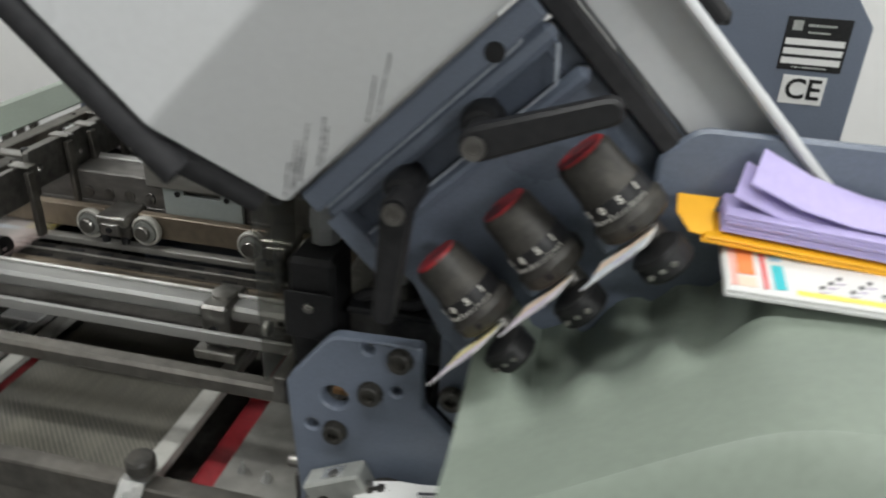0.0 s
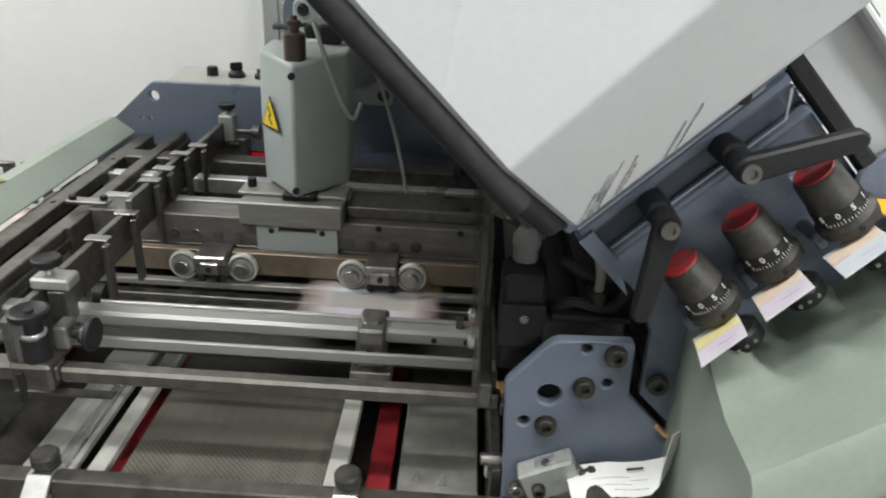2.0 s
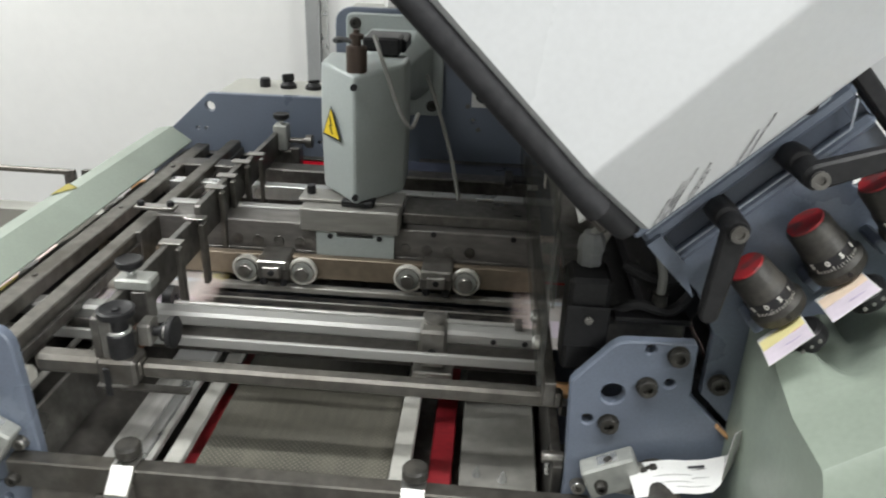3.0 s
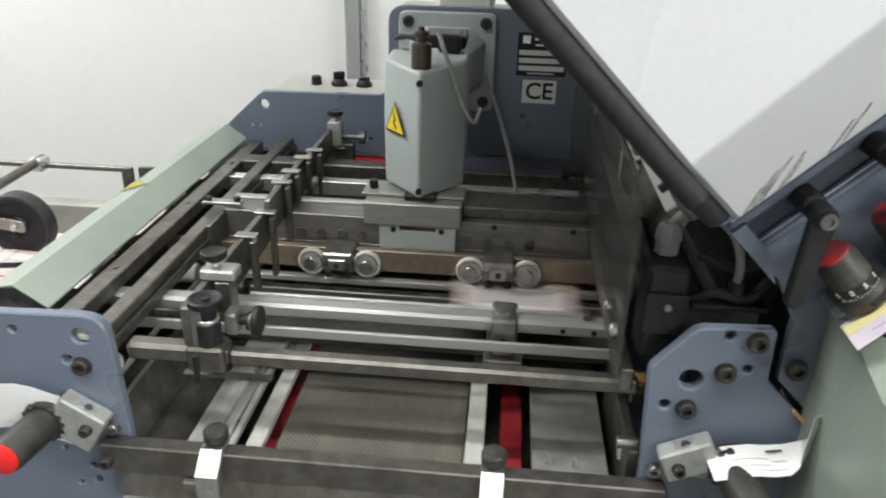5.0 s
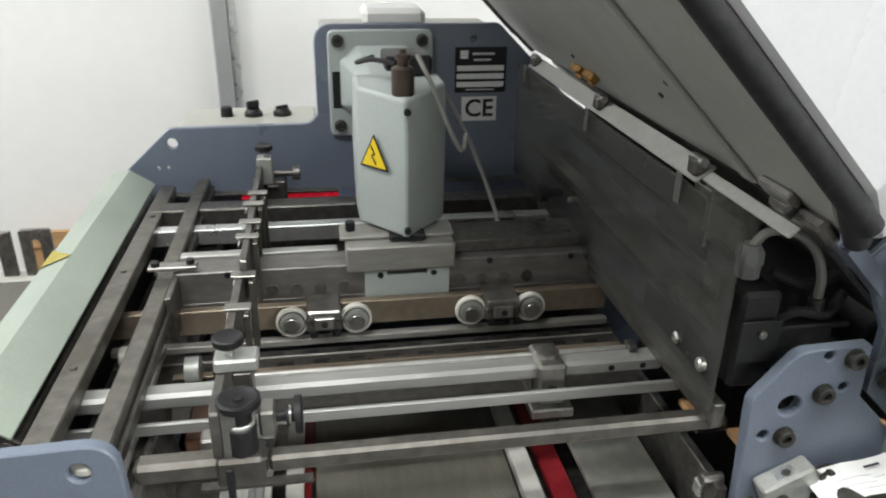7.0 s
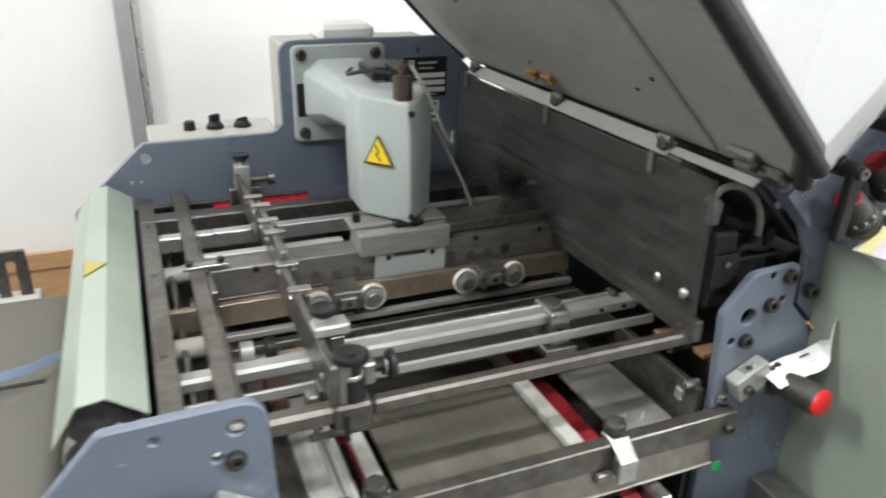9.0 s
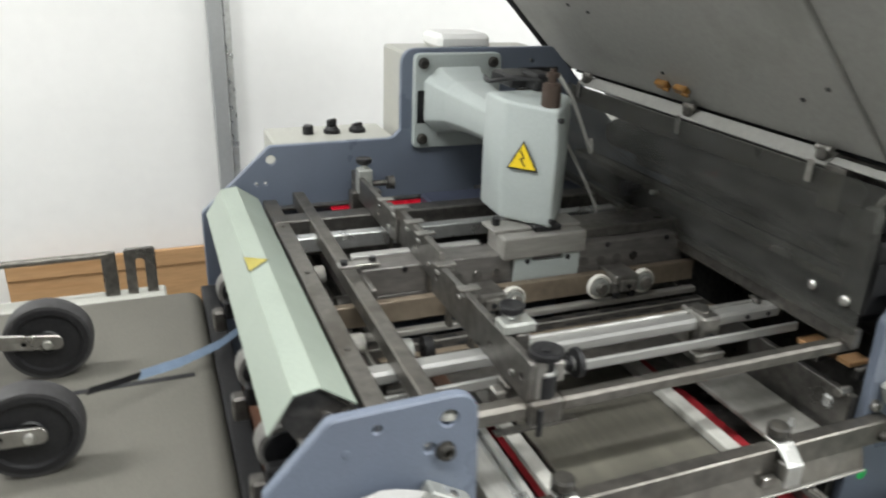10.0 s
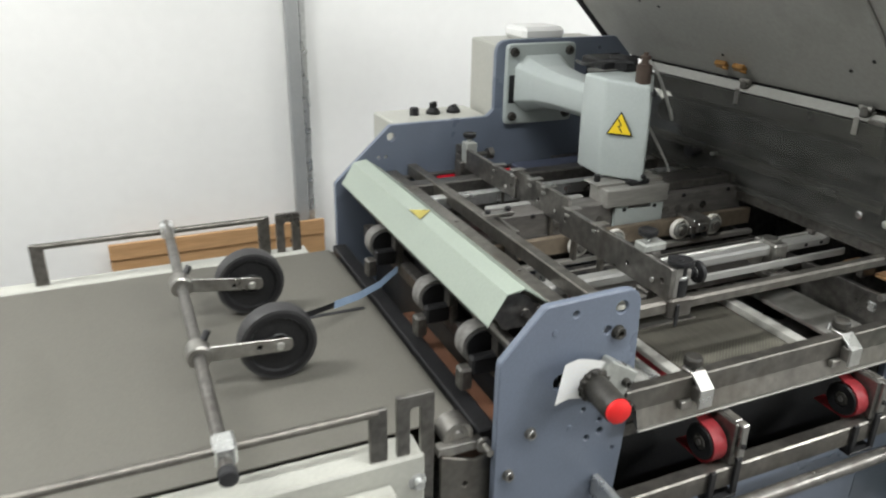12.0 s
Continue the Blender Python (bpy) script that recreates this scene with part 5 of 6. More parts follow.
def guard():
    G = thing("guard_panel", (-0.215, 0.77, 0.98), "smoked clear acrylic guard panel hanging under the hood", "guard panel")
    part("pane", B((-0.2235, 0.432, 0.985), (-0.2185, 1.115, 1.160), 0.0008), SMOKED, G)
    part("upper_trim", B((-0.2175, 0.50, 1.128), (-0.2125, 1.11, 1.158), 0.0008), DARKSTEEL, G)
    for y in (0.45, 0.497):
        part("bolt", lathe(bmesh.new(), [(0, 0), (0, 0.0065), (0.004, 0.0065), (0.006, 0.004), (0.006, 0)], (-0.2235, y, 1.022), (-1, 0, 0), 14), BRIGHT, G)
    part("lower_rail", B((-0.2165, 0.432, 0.965), (-0.205, 1.115, 0.990), 0.001), DARKSTEEL, G)
    part("knob", lathe(bmesh.new(), [(0, 0), (0, 0.006), (0.02, 0.006), (0.021, 0.012), (0.031, 0.012), (0.033, 0)], (-0.2235, 0.86, 1.035), (-1, 0, 0), 16), BLACK, G, "black knob")
    part("pin", C((-0.2235, 0.83, 1.035), (-0.21, 0.83, 1.035), 0.004, 10), ALU, G)
    S = thing("sensor_box", (-0.185, 0.44, 1.0), "black sensor box with grey plug and cable", "sensor box")
    part("body", B((-0.203, 0.424, 1.0), (-0.166, 0.466, 1.094), 0.004), BLACK, S)
    part("face_plate", B((-0.204, 0.4185, 1.03), (-0.166, 0.4205, 1.07), 0.001), BLACK, S)
    part("screw", C((-0.184, 0.4155, 1.058), (-0.184, 0.4185, 1.058), 0.004, 10), STEEL, S)
    part("plug", lathe(bmesh.new(), [(0, 0), (0, 0.011), (0.012, 0.011), (0.013, 0.0125), (0.024, 0.012), (0.03, 0.008), (0.03, 0)], (-0.184, 0.457, 1.095), (0, 0, 1), 8), DARKPLUG, S, "grey plug")
    part("cable", tube(bmesh.new(), [(-0.184, 0.457, 1.122), (-0.172, 0.455, 1.136), (-0.150, 0.450, 1.136), (-0.130, 0.446, 1.120), (-0.121, 0.443, 1.096), (-0.120, 0.443, 1.072)], 0.0042), CABLE, S)
    part("cable_gland", C((-0.120, 0.443, 1.058), (-0.120, 0.443, 1.076), 0.0070, 12), KNOBGREY, S)
    part("clear_tab", B((-0.216, 0.430, 1.06), (-0.2135, 0.47, 1.13), 0.0005), CLEAR, S)
    part("black_cable", tube(bmesh.new(), [(-0.16, 0.45, 1.05), (-0.14, 0.44, 1.065), (-0.11, 0.44, 1.06), (-0.09, 0.45, 1.075)], 0.005), RUBBER, S)
    part("black_cable", tube(bmesh.new(), [(-0.15, 0.47, 1.09), (-0.12, 0.46, 1.08), (-0.09, 0.46, 1.09), (-0.06, 0.47, 1.10)], 0.006), RUBBER, S)
    part("bracket_plate", B((-0.165, 0.45, 1.0), (-0.09, 0.46, 1.05), 0.002), DARKSTEEL, S)
    part("bracket_plate", B((-0.16, 0.43, 1.051), (-0.092, 0.45, 1.056), 0.001), BLACK, S)
    S.location.y += 0.016


guard()


def front_knob(x, z, side):
    """Threaded knob with a red end on a tilted clamp block, and a printed slip behind it."""
    K = thing("feed_knob", (x, NY, z), "dark knurled knob with bright red end cap", "knob", "feed knobs")
    part("collar", lathe(bmesh.new(), [(0, 0), (0, 0.021), (0.012, 0.021), (0.014, 0.018), (0.014, 0)], (x, 0.405, z), (0, -1, 0.05), 22), KNOBGREY, K)
    for k in range(14):
        a = 2 * math.pi * k / 14
        part("grip_tooth", B((x + 0.0195 * math.cos(a) - 0.003, 0.3915, z + 0.0195 * math.sin(a) - 0.003), (x + 0.0195 * math.cos(a) + 0.003, 0.3985, z + 0.0195 * math.sin(a) + 0.003), 0.001), KNOBGREY, K)
    part("grip", lathe(bmesh.new(), [(0, 0), (0, 0.0175), (0.05, 0.0175), (0.052, 0.0165), (0.052, 0)], (x, 0.391, z), (-0.12 if side < 0 else 0.12, -1, 0.02), 26), KNOBGREY, K)
    part("end_cap", lathe(bmesh.new(), [(0, 0), (0, 0.0160), (0.004, 0.0155), (0.006, 0.012), (0.006, 0)], (x + (-0.0062 if side < 0 else 0.0062), 0.339, z + 0.001), (-0.12 if side < 0 else 0.12, -1, 0.02), 24), CLEANRED, K, "bright red end cap")
    Bk = thing("clamp_block", (x, NY, z), "grey steel clamp block on the side plate", "clamp block", "clamp blocks")
    cx = x + (0.037 if side < 0 else -0.040)
    rot = Matrix.Translation((cx, 0.40, z + 0.008)) @ pose(0, 0, 0, 0, 32 if side < 0 else -26, 0) @ Matrix.Translation((-cx, -0.40, -z - 0.008))
    part("body", B((cx - 0.025, 0.392, z - (0.026 if side < 0 else 0.012)), (cx + 0.025, 0.4125, z + 0.020), 0.002, rot), ZINC, Bk)
    part("link", beam(bmesh.new(), (x, 0.399, z), (cx, 0.399, z + 0.004), 0.034, 0.012, up=(0, 1, 0), bev=0.003), STEEL, Bk, "grey steel link")
    part("slot", B((cx - 0.008, 0.3965, z + 0.0194), (cx + 0.010, 0.4080, z + 0.0206), 0.0, rot), ALU, Bk)
    part("slot_screw", C(rot @ Vector((cx + 0.002, 0.40, z + 0.020)), rot @ Vector((cx + 0.002, 0.40, z + 0.022)), 0.004, 12), DARKSTEEL, Bk)
    bolt(Bk, *(rot @ Vector((cx + (0.012 if side < 0 else -0.012), 0.392, z + 0.002))), 0.0055)


front_knob(-0.776, 0.905, -1)
front_knob(-0.112, 0.915, 1)


def curled_slips():
    s = thing("curled_slip", (-0.08, 0.39, 0.9), "curled white paper slip printed with small lines", "paper slip", "curled paper slips")
    cen = [(-0.136, 0.387, 0.924), (-0.118, 0.384, 0.932), (-0.101, 0.383, 0.937), (-0.086, 0.383, 0.9375), (-0.072, 0.383, 0.9405), (-0.061, 0.383, 0.948), (-0.055, 0.383, 0.961), (-0.0515, 0.384, 0.992)]
    turn = [(0.002, -0.017, -0.0035)] * 4 + [(0.0, -0.017, -0.003), (-0.005, -0.015, -0.003), (-0.010, -0.011, -0.002), (-0.009, -0.006, -0.001)]
    part("sheet", strip(bmesh.new(), cen, turn, 0.0004), PAPER, s)
    for a, b, off in [(1, 3, 0.3), (1, 3, -0.1), (2, 4, 0.6), (3, 4, 0.1), (3, 4, -0.4)]:
        w = Vector((0.002, -0.017, -0.0035))
        cc = [Vector(c) + w * off + Vector((-0.0002, -0.0004, 0.0006)) for c in cen[a:b + 1]]
        part("print_line", strip(bmesh.new(), cc, w * 0.008, 0.0001), PRINT["ink"], s)
    cc = [Vector(c) + Vector((0.002, -0.017, -0.0035)) * -0.55 + Vector((-0.0006, -0.0004, 0.0006)) for c in cen[3:5]]
    part("print_bar", strip(bmesh.new(), cc, Vector((0.002, -0.017, -0.0035)) * 0.07, 0.0001), PRINT["ink"], s)
    part("tan_edge", beam(bmesh.new(), (-0.064, 0.411, 0.973), (-0.047, 0.411, 0.957), 0.003, 0.006, up=(0, 1, 0), bev=0.0005), CARD, s)
    q = thing("curled_slip", (-0.82, 0.39, 0.9), "creased white paper slip with small grey print", "paper slip", "curled paper slips")
    cen = [(-0.752, 0.402, 0.900), (-0.770, 0.4000, 0.908), (-0.790, 0.3985, 0.916), (-0.807, 0.3960, 0.921), (-0.8330, 0.3860, 0.9245)]
    w = Vector((-0.0055, -0.001, -0.0260))
    part("sheet", strip(bmesh.new(), cen, w, 0.0004), PAPER, q)
    for k in range(7):
        cc = [Vector(c) + w * (-0.7 + k * 0.22) + Vector((0.0, -0.0006, 0.0)) for c in cen[2:5]]
        part("print_line", strip(bmesh.new(), cc, w * 0.012, 0.0001), PRINT["mist"], q)


curled_slips()

# ---------------------------------------------------------------- grey-green housing with papers on it


def housing():
    G = thing("moulded_housing", (0.15, 0.33, 0.5), "moulded grey-green machine housing with scalloped recesses", "machine housing")
    bm = bmesh.new()
    knobs = [uv(0.750, 0.775), uv(0.8025, 0.775), uv(0.858, 0.775)]

    def height(x, y):
        d = 0.095 - x
        z = 1.164 - 0.35 * (d + math.hypot(d, 0.022))
        z += 0.30 * max(0.0, y - 0.31) * min(1.0, max(0.0, (0.110 - x) / 0.05))
        for kx, kz in knobs:
            d2 = ((x - kx - 0.014) / 0.024) ** 2 + ((y - 0.412) / 0.078) ** 2
            z -= 0.040 * math.exp(-d2 * d2)
        e = max(0.0, 0.258 - y)
        z -= e * e * 90
        return z
    xs = [-0.053 + 0.0065 * i for i in range(106)]
    ys = [0.238 + 0.006 * j for j in range(31)]
    grid = [[bm.verts.new((x, y, height(x, y))) for y in ys] for x in xs]
    for i in range(len(xs) - 1):
        for j in range(len(ys) - 1):
            bm.faces.new((grid[i][j], grid[i + 1][j], grid[i + 1][j + 1], grid[i][j + 1]))
    # front, side and back walls down to the base
    fr = [bm.verts.new((x, 0.215, 0.45)) for x in xs]
    frm = [bm.verts.new((x, 0.222, height(x, 0.238) - 0.05)) for x in xs]
    bk = [bm.verts.new((x, ys[-1], 0.45)) for x in xs]
    for i in range(len(xs) - 1):
        bm.faces.new((frm[i], frm[i + 1], grid[i + 1][0], grid[i][0]))
        bm.faces.new((fr[i], fr[i + 1], frm[i + 1], frm[i]))
        bm.faces.new((grid[i][-1], grid[i + 1][-1], bk[i + 1], bk[i]))
    for k in (0, -1):
        bm.faces.new([fr[k], frm[k]] + grid[k] + [bk[k]])
    part("shell", bm, HOUSING, G)
    part("front_skirt", prism(bmesh.new(), rounded([(-0.051, 0.42), (-0.051, 1.022), (0.095, 1.126), (0.62, 1.128), (0.62, 0.42)], [0, 0.004, 0.03, 0.004, 0], 5), 0.2255, 0.2345, "y", [], 0.002), SKIRT, G, "grey front skirt")
    W = thing("paper_tray", (0.3, 0.43, 1.0), "blue sheet metal tray back behind the papers", "tray back")
    out = rounded([(0.038, 1.165), (0.038, 1.212), (0.056, 1.231), (0.62, 1.228), (0.62, 1.165)], [0, 0.012, 0.02, 0, 0], 5)
    part("plate", prism(bmesh.new(), out, 0.4035, 0.4095, "y", [], 0.002), BLUE, W)
    part("tray_flange", B((0.062, 0.410, 1.222), (0.62, 0.424, 1.2265), 0.0015), BLUE, W)
    R = thing("guide_rail", (0.5, 1.0, 1.1), "steel guide rails of the next transport section", "guide rail")
    part("rail", B((0.40, 0.98, 1.068), (0.75, 1.03, 1.082), 0.002), ALU, R)
    part("rail", B((0.40, 0.97, 1.035), (0.75, 1.04, 1.05), 0.002), STEEL, R)
    part("rail_body", B((0.40, 0.975, 1.0505), (0.75, 1.035, 1.0675), 0.001), BLACK, R)
    part("rail_foot", B((0.42, 0.99, 0.0), (0.70, 1.02, 1.035), 0.002), DARKSTEEL, R)


housing()


def paper_pile():
    A = thing("leaflet_stack", (0.17, 0.36, 1.165), "stack of glossy colour-printed leaflets on the housing", "leaflets")
    m = Matrix.Translation((0.075, 0.338, 1.168)) @ pose(0, 0, 0, 6, 0, -1.5)
    for k in range(2):
        part("leaflet", B((0.0008 * (k % 3), 0.0006 * (k % 2), 0.0022 * k), (0.21, 0.062, 0.0022 * k + 0.0018), 0.0002, m), PAPER, A)
    zt = 0.0022 + 0.0020

    def field(x0, y0, x1, y1, c, lift=0.0):
        part("print_field", B((x0, y0, zt + lift), (x1, y1, zt + lift + 0.0002), 0, m), PRINT[c], A)
    field(0.003, 0.005, 0.006, 0.056, "blush")
    field(0.0065, 0.016, 0.0150, 0.05, "orange")
    field(0.0065, 0.005, 0.0150, 0.014, "peach")
    field(0.0185, 0.005, 0.0205, 0.056, "red")
    field(0.0235, 0.006, 0.0290, 0.028, "teal")
    field(0.0235, 0.032, 0.0290, 0.050, "sky")
    field(0.0335, 0.004, 0.20, 0.008, "yellow")
    field(0.0335, 0.040, 0.20, 0.05, "straw")
    field(0.034, 0.038, 0.052, 0.052, "green", 0.0003)
    field(0.060, 0.042, 0.085, 0.052, "peach", 0.0003)
    field(0.100, 0.041, 0.130, 0.050, "blush", 0.0003)
    field(0.088, 0.006, 0.096, 0.028, "teal")
    for i in range(9):
        x = 0.045 + 0.0047 * i
        y = 0.012 + 0.005 * (i % 3)
        field(x, y, x + 0.0020, y + 0.0028, "ink", 0.0002)
        field(x - 0.001, y - 0.0035, x + 0.003, y - 0.0027, "lilac", 0.0002)
    field(0.10, 0.01, 0.19, 0.03, "sky")
    Fd = thing("card_folder", (0.17, 0.38, 1.175), "bright yellow card folder under lilac sheets", "folder")
    m2 = Matrix.Translation((0.064, 0.371, 1.180)) @ pose(0, 0, 0, 4, 3, -2)
    part("lower_cover", B((0, 0, 0), (0.22, 0.031, 0.0022), 0.0006, m2), FOLDERYELLOW, Fd)
    part("upper_cover", B((0.001, 0.0, 0.0026), (0.22, 0.031, 0.0042), 0.0006, m2), FOLDERYELLOW, Fd)
    tb = bmesh.new()
    strip(tb, [(0.064, 0.374, 1.183), (0.060, 0.384, 1.190), (0.062, 0.396, 1.196)], [(0.006, 0, -0.001), (0.009, 0, 0), (0.011, 0, 0)], 0.0008)
    part("tab", tb, FOLDERYELLOW, Fd)
    L = thing("lilac_sheets", (0.18, 0.39, 1.185), "fanned pile of lilac paper sheets", "paper pile")
    m3 = Matrix.Translation((0.073, 0.374, 1.1865)) @ pose(0, 0, 0, 4, 3, -3)
    for k in range(6):
        part("sheet", B((0.0006 * (k % 4), 0.0005 * (k % 3), 0.0017 * k), (0.22, 0.027, 0.0017 * k + 0.0012), 0.0001, m3), PURPLE, L)
    for k, (x0, z0, x1, z1) in enumerate([(0.080, 1.211, 0.20, 1.189), (0.087, 1.219, 0.22, 1.191)]):
        cen = []
        for s in (0, 0.2, 0.4, 0.6, 0.8, 1.0):
            cen.append((x0 + (x1 - x0) * s, 0.389 - 0.004 * s, z0 + (z1 - z0) * (1 - (1 - s) ** 1.8) - 0.0025 * math.sin(6.3 * s)))
        part("raised_sheet", strip(bmesh.new(), cen, [(0.003, 0.0085 + 0.004 * i / 5, 0.007 - 0.0010 * i) for i in range(6)], 0.0005), PURPLE, L)


paper_pile()

# ---------------------------------------------------------------- delivery conveyor


def conveyor():
    D = thing("delivery_conveyor", (-1.7, 0.78, 0), "delivery conveyor with wide grey belt and cream side frame", "conveyor")
    bl = bmesh.new()
    cen = [(-2.9, 0.782, 0.84), (-2.0, 0.782, 0.84), (-0.93, 0.782, 0.84)] + [(-0.93 + 0.024 * math.sin(a), 0.782, 0.816 + 0.024 * math.cos(a)) for a in [0.3 * i for i in range(1, 11)]] + [(-2.9, 0.782, 0.792)]
    strip(bl, cen, (0, 0.301, 0), 0.002)
    part("belt", bl, BELTGREY, D, "grey fabric belt")
    # narrow dark strip lying along the belt near its end
    part("dark_belt_strip", B((-0.935, 0.814, 0.8412), (-1.085, 0.823, 0.8420), 0), RUBBER, D)
    part("near_frame", B((-2.9, 0.432, 0.76), (-0.985, 0.479, 0.838), 0.003), CREAM, D, "cream side frame")
    part("near_ledge", B((-2.9, 0.405, 0.74), (-1.03, 0.431, 0.81), 0.003), CREAM, D)
    part("far_frame", B((-2.9, 1.085, 0.74), (-0.96, 1.125, 0.842), 0.003), CREAM, D, "cream side frame")
    part("end_bar", B((-0.905, 0.45, 0.806), (-0.878, 1.115, 0.836), 0.002), BLACK, D, "black end bar")
    part("wood_plank", B((-0.877, 0.43, 0.70), (-0.853, 0.80, 0.830), 0.002), BROWN, D, "red-brown plank")
    part("end_cheek", prism(bmesh.new(), rounded([(-0.964, 0.70), (-0.964, 0.826), (-0.945, 0.818), (-0.915, 0.808), (-0.889, 0.822), (-0.889, 0.70)], [0, 0.004, 0.01, 0.012, 0.004, 0], 4), 0.4325, 0.4375, "y", [(-0.93, 0.775, 0.004)], 0.0008), BARSTEEL, D, "dark curved bearing cheek")
    part("end_bearing", prism(bmesh.new(), rounded([(-0.965, 0.834), (-0.905, 0.832), (-0.897, 0.820), (-0.965, 0.818)], 0.005, 3), 0.438, 0.452, "y", [], 0.001), STEEL, D)
    part("end_roller", lathe(bmesh.new(), [(0, 0), (0, 0.006), (0.002, 0.008), (0.002, 0.015), (0, 0.017), (0, 0.020), (0.030, 0.020), (0.030, 0)], (-0.934, 0.447, 0.838), (0, 1, 0), 24), STEEL, D)
    part("bearing_bolt", lathe(bmesh.new(), [(0, 0), (0, 0.010), (0.005, 0.010), (0.006, 0.005), (0.022, 0.005), (0.022, 0)], (-0.905, 0.438, 0.826), (0, -1, 0), 14), STEEL, D)
    part("stand", B((-2.6, 0.5, 0.0), (-2.5, 1.05, 0.76), 0.003), CREAM, D)
    part("stand", B((-1.25, 0.5, 0.0), (-1.18, 1.05, 0.76), 0.003), CREAM, D)
    part("oval_plate", C((-1.10, 0.4035, 0.775), (-1.10, 0.4055, 0.775), 0.02, 20), ALU, D)
    for y, xl in ((0.442, -2.3), (1.105, -1.425)):
        r = part("side_rod", C((xl, y, 0.905 if y < 1 else 0.913), (-1.04, y, 0.905 if y < 1 else 0.913), 0.0055, 14), BARSTEEL, D)
        zt = 0.906 if y < 1 else 0.914
        for x in (xl, -1.041):
            part("rod_leg", B((x - 0.011, y - 0.004, 0.765 if y < 1 else 0.842), (x + 0.011, y + 0.004, zt + 0.004), 0.0015), DARKSTEEL, D)
        sl = rounded([(-1.018, 0.70), (-1.018, 0.920), (-0.971, 0.920), (-0.971, 0.70), (-0.988, 0.70), (-0.988, 0.903), (-1.002, 0.903), (-1.002, 0.70)], [0, 0.005, 0.005, 0, 0, 0.006, 0.006, 0], 4)
        part("slotted_bracket", prism(bmesh.new(), sl, y - 0.004, y + 0.004, "y", [], 0.0008), DARKSTEEL, D, "dark slotted steel bracket")
        part("wing_nut", lathe(bmesh.new(), [(0, 0), (0, 0.012), (0.006, 0.012), (0.007, 0.006), (0.016, 0.006), (0.016, 0)], (-0.995, y - 0.004, 0.80), (0, -1, 0), 14), ALU, D)
    W = thing("roller_holder", (-1.212, 0.77, 0.84), "steel cross rod with two black rubber press wheels on arms", "press wheels")
    part("rod", C((-1.212, 1.12, 0.922), (-1.214, 0.415, 0.894), 0.0082, 18), DARKSTEEL, W)
    part("end_cap", C((-1.214, 0.418, 0.894), (-1.2142, 0.404, 0.8935), 0.0105, 16), RUBBER, W)
    for y, z in ((1.105, 0.9155), (0.446, 0.901)):
        part("rod_clamp", B((-1.224, y - 0.016, z - 0.012), (-1.200, y + 0.016, z + 0.013), 0.003), ALU, W, "aluminium rod clamp")
    for y in (0.655, 0.862):
        z = 0.894 + (y - 0.415) * 0.0397
        part("collar", C((-1.213, y - 0.012, z), (-1.213, y + 0.016, z + 0.001), 0.0165, 20), STEEL, W)
        part("collar_screw", C((-1.205, y + 0.012, z + 0.012), (-1.197, y + 0.020, z + 0.022), 0.005, 10), BLACK, W)
        arm = rounded([(-1.205, z - 0.012), (-1.09, 0.886), (-1.09, 0.906), (-1.205, z + 0.010)], [0, 0.0095, 0.0095, 0], 5)
        part("arm", prism(bmesh.new(), arm, y - 0.005, y - 0.001, "y", [(-1.135, 0.899, 0.0035)], 0.0006), STEEL, W)
        part("hub_screw", lathe(bmesh.new(), [(0, 0), (0, 0.006), (0.004, 0.005), (0.004, 0)], (-1.108, y - 0.005, 0.896), (0, -1, 0), 12), BRIGHT, W)
        wm = lathe(bmesh.new(), [(0.0042, 0), (0.0042, 0.040), (0.001, 0.0415), (0.001, 0.0455), (0, 0.047), (0, 0.052), (0.003, 0.0535), (0.025, 0.0535), (0.028, 0.051), (0.028, 0.02), (0.028, 0)], (0, 0, 0), (0, 1, 0), 36)
        wh = new("wheel", finish(wm, "wheel", TYRE))
        wh.parent = W
        wh.location = Vector((-1.108, y + 0.001, 0.8945)) - ORIGIN[W.name]
        tagged(wh, "grey rubber tyre on a black press wheel")
        hb = new("hub_disc", finish(lathe(bmesh.new(), [(0.0035, 0), (0.0035, 0.012), (0.0015, 0.014), (0.0035, 0.016), (0.0035, 0.0385), (-0.0005, 0.0405), (-0.0005, 0.0478), (0.0015, 0.0484)], (0, 0, 0), (0, 1, 0), 32), "hub_disc", BLACK))
        hb.parent = wh
        tagged(hb, "black dished hub")
        WHEELS.append((wh, wh.location.copy()))
    return W


WHEELS = []
conveyor()


ROLLERGREY = mat("worn_roller_rubber", (0.17, 0.165, 0.155), 0.55, vary=0.2, fine=120, stain=(0.07, 0.065, 0.06), stain_amount=0.6, stain_scale=40)


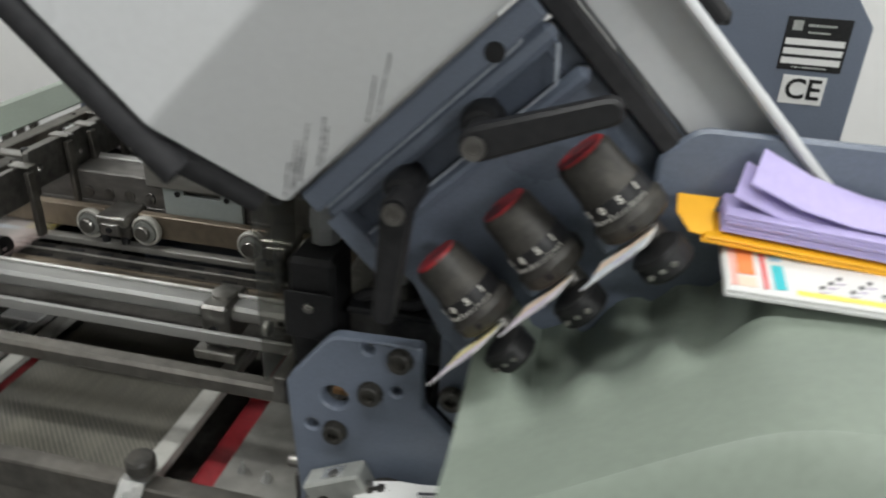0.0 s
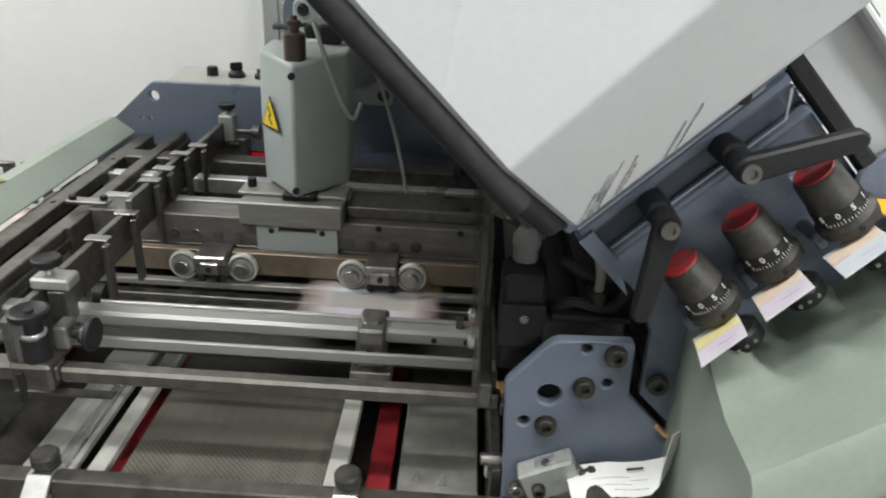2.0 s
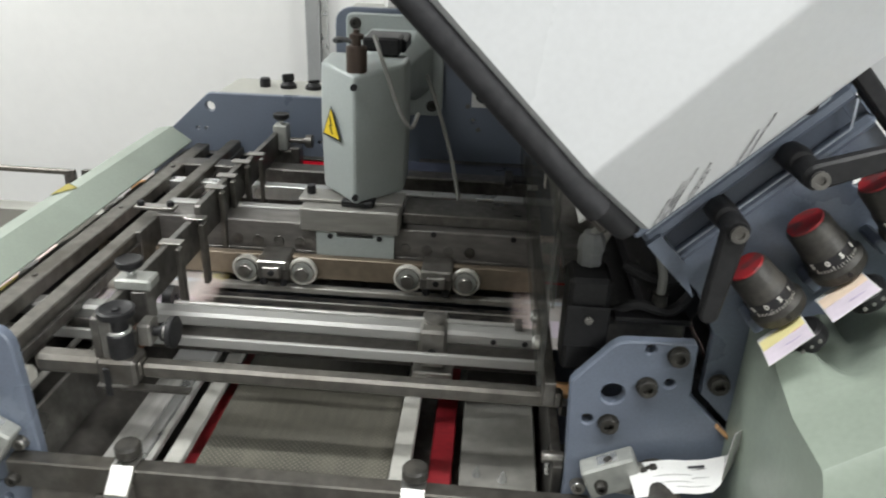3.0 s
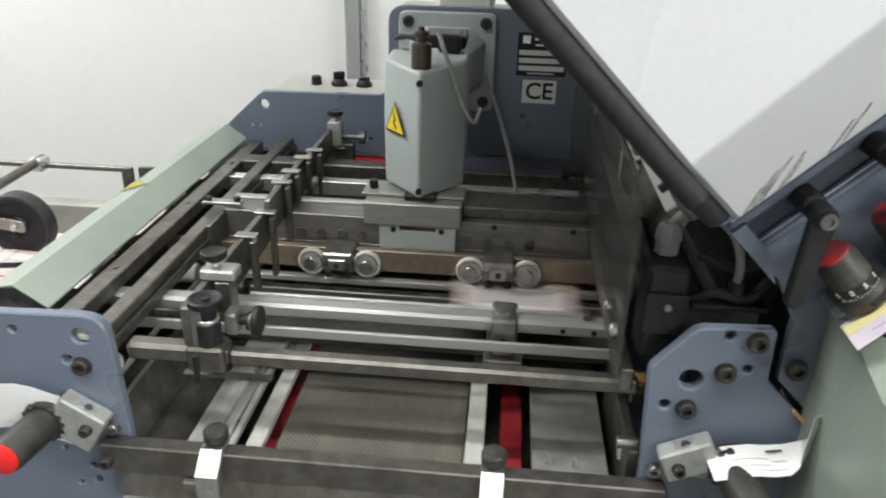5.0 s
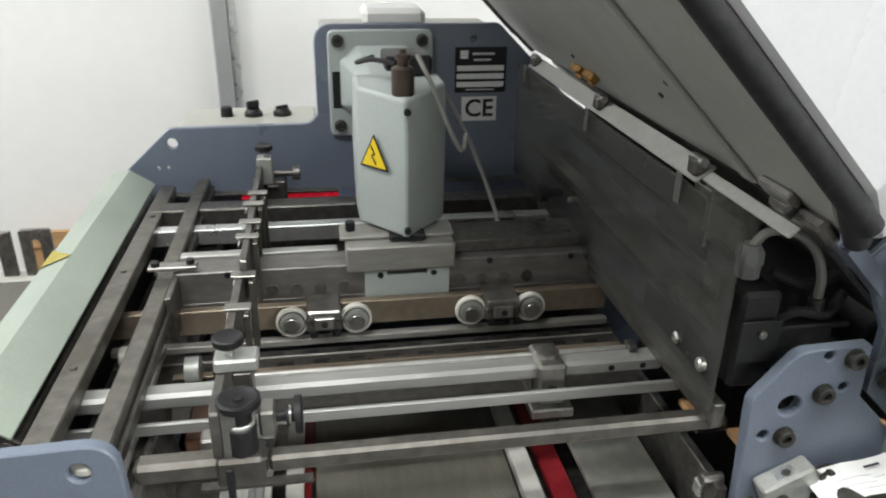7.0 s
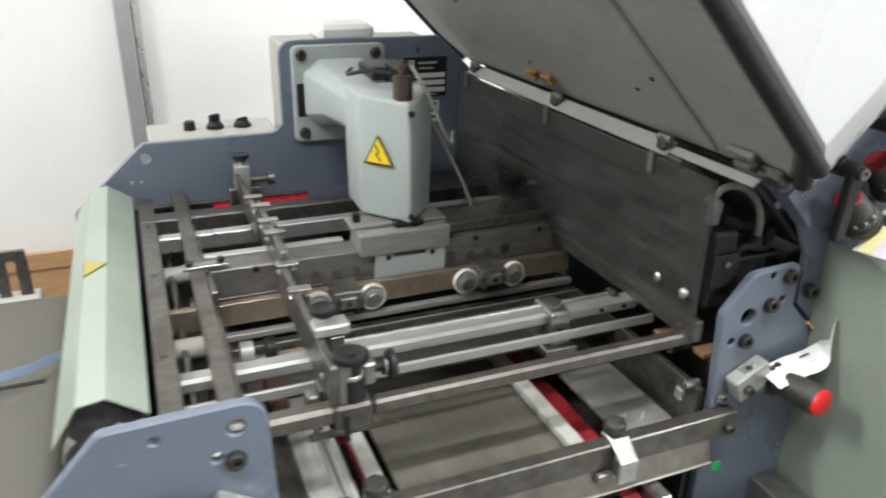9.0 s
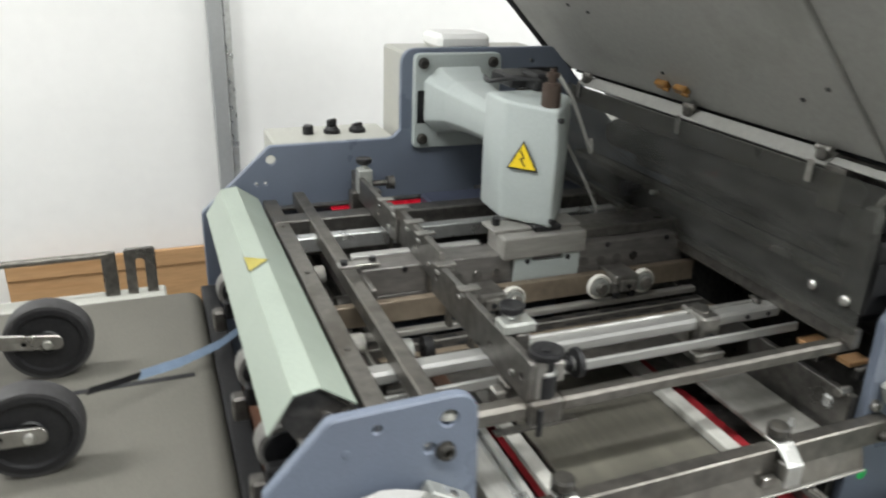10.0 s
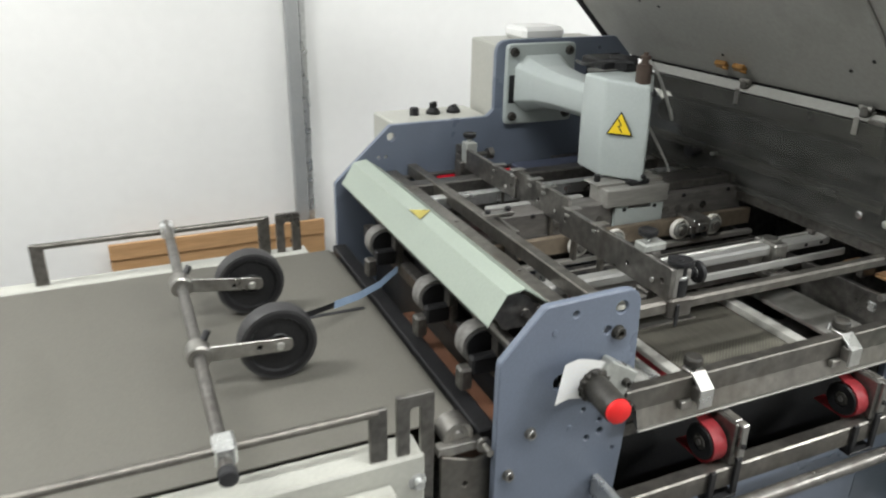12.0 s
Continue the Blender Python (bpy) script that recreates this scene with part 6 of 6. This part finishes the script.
def exit_rollers():
    for y in (0.548, 0.705, 0.938):
        X = thing("exit_roller", (-0.866, y, 0.87), "white-rimmed exit roller in a black bracket", "exit roller", "exit rollers")
        r = part("roller", lathe(bmesh.new(), [(0, 0), (0, 0.022), (0.001, 0.027), (0.004, 0.0285), (0.024, 0.0285), (0.027, 0.027), (0.027, 0)], (-0.862, y - 0.013, 0.906), (0, 1, 0), 28), ROLLERGREY, X)
        part("hub", lathe(bmesh.new(), [(0, 0), (0, 0.006), (0.001, 0.021), (0.003, 0.0225), (0.005, 0.0225), (0.005, 0)], (-0.862, y - 0.0155, 0.906), (0, 1, 0), 20), BLACK, r)
        part("bracket", B((-0.884, y - 0.034, 0.872), (-0.846, y - 0.0175, 0.900), 0.003), BLACK, X)
        part("bracket_arm", B((-0.850, y - 0.034, 0.895), (-0.838, y - 0.0175, 0.940), 0.002), DARKSTEEL, X)
        part("bracket_foot", B((-0.90, y - 0.032, 0.852), (-0.882, y - 0.012, 0.885), 0.003), DARKSTEEL, X)
        part("bracket_back", B((-0.842, y - 0.03, 0.86), (-0.83, y + 0.03, 0.955), 0.002), DARKSTEEL, X)
    part_of = thing("exit_shaft_unit", (-0.83, 0.78, 0.86), "dark steel shafts and bars inside the machine exit", "shaft")
    part("shaft", C((-0.845, 0.43, 0.93), (-0.845, 1.12, 0.93), 0.009, 14), DARKSTEEL, part_of)
    # added black sheet: stands for the shade behind the exit rollers
    part("exit_shade_sheet", B((-0.812, 0.43, 0.60), (-0.806, 1.12, 0.94), 0.001), BLACK, part_of)
    part("lower_bar", B((-0.838, 0.43, 0.845), (-0.815, 1.12, 0.87), 0.002), DARKSTEEL, part_of)
    part("upper_bar", B((-0.825, 0.43, 0.945), (-0.81, 1.12, 0.965), 0.002), DARKSTEEL, part_of)
    s = thing("hold_down_strap", (-0.95, 0.79, 0.845), "thin blue strap from the exit to the press wheel", "strap")
    part("strap", strip(bmesh.new(), [(-0.858, 0.866, 0.880), (-0.90, 0.835, 0.872), (-0.95, 0.80, 0.874), (-1.00, 0.765, 0.884)], (0.002, 0.0055, 0.004), 0.0006), TAPE, s)
    part("strap_end", strip(bmesh.new(), [(-1.00, 0.765, 0.884), (-1.03, 0.742, 0.891), (-1.055, 0.724, 0.897)], (0.002, 0.0035, 0.003), 0.0008), BLACK, s)
    c = thing("cardboard", (-1.03, 1.895, 0.0), "brown cardboard sheet leaning at the white wall", "cardboard")
    mm = pose(-1.03, 1.895, 0.0)
    part("board", B((-0.31, 0, 0), (0.31, 0.012, 0.60), 0.001, mm), CARD, c)
    part("fold_edge", B((-0.31, -0.005, 0.555), (0.31, -0.0005, 0.602), 0.002, mm), CARD, c)
    part("tape_tab", B((0.20, -0.0065, 0.54), (0.215, -0.0052, 0.552), 0, mm), BROWN, c)


exit_rollers()

# ---------------------------------------------------------------- printed sheets that run through the machine
PERIOD, LAST, SPEED = 0.378, 5.878, 1.45
SHEETS = []


def printed_sheets():
    for k in range(19):
        s = thing("printed_sheet", (0, 0, 0), "folded glossy sheet with red and white print", "printed sheet", "printed sheets")
        part("paper", B((-0.050, -0.165, 0), (0.093, 0.165, 0.0010), 0.0002), SHEETPAPER, s)
        for x0, x1, y0, y1, c in [(0.080, 0.0928, -0.165, 0.165, "rose"), (-0.050, -0.041, -0.165, 0.165, "rose"), (-0.041, 0.080, 0.14, 0.165, "rose"), (0.083, 0.0928, -0.05, 0.07, "yellow"), (-0.035, 0.06, 0.06, 0.10, "rose"), (-0.035, 0.06, -0.06, -0.05, "mist"), (-0.03, 0.07, -0.14, -0.10, "mauve"), (-0.03, 0.03, 0.0, 0.006, "red")]:
            part("print_field", B((x0, y0, 0.00105), (x1, y1, 0.0012), 0), PRINT[c], s)
        SHEETS.append((s, LAST - PERIOD * k, k))


printed_sheets()


def belt_way(t):
    """How far the delivery belt has gone at t seconds."""
    return 0.0745 * t + 0.17 * max(0.0, t - 11.4)


def motions():
    for s, mid, k in SHEETS:
        y, rows = 0.772, []
        enter, land = mid - 0.42, mid + 0.375
        z_wait = 0.800 + 0.0014 * k

        def at(t):
            if t < enter:
                return pose(-0.51 + SPEED * 0.42, y, z_wait)
            if t < enter + 0.12:
                f = (t - enter) / 0.12
                return pose(-0.51 - SPEED * (t - mid), y, z_wait + (0.917 - z_wait) * f)
            if t < land - 0.14:
                return pose(-0.51 - SPEED * (t - mid), y, 0.917)
            if t < land:
                f = (t - land + 0.14) / 0.14
                return pose(-0.51 - SPEED * (t - mid), y, 0.917 + (0.852 - 0.917) * f, 0, 3 * f, 0)
            return pose(-0.51 - SPEED * (land - mid) - (belt_way(t) - belt_way(land)), y, 0.8445 + 0.0060, 0, 3.0, 0)
        marks = {0.0, 12.0, 11.4, *[v for v in (enter - 0.04, enter, enter + 0.06, enter + 0.12, mid - 0.2, mid - 0.1, mid, mid + 0.1, land - 0.14, land - 0.07, land - 0.035, land, land + 0.05, land + 0.1) if 0 < v < 12]}
        marks |= {0.5 * i for i in range(25) if 0.5 * i > land + 0.3}
        marks = sorted({round(v * FPS) / FPS for v in marks})
        walk(s, [(t, at(t)) for t in marks])
    for wh, loc in WHEELS:
        walk(wh, [(t, Matrix.Translation(loc) @ Matrix.Rotation(-belt_way(t) / 0.0535, 4, "Y")) for t in [0.8 * i for i in range(16)]])


motions()
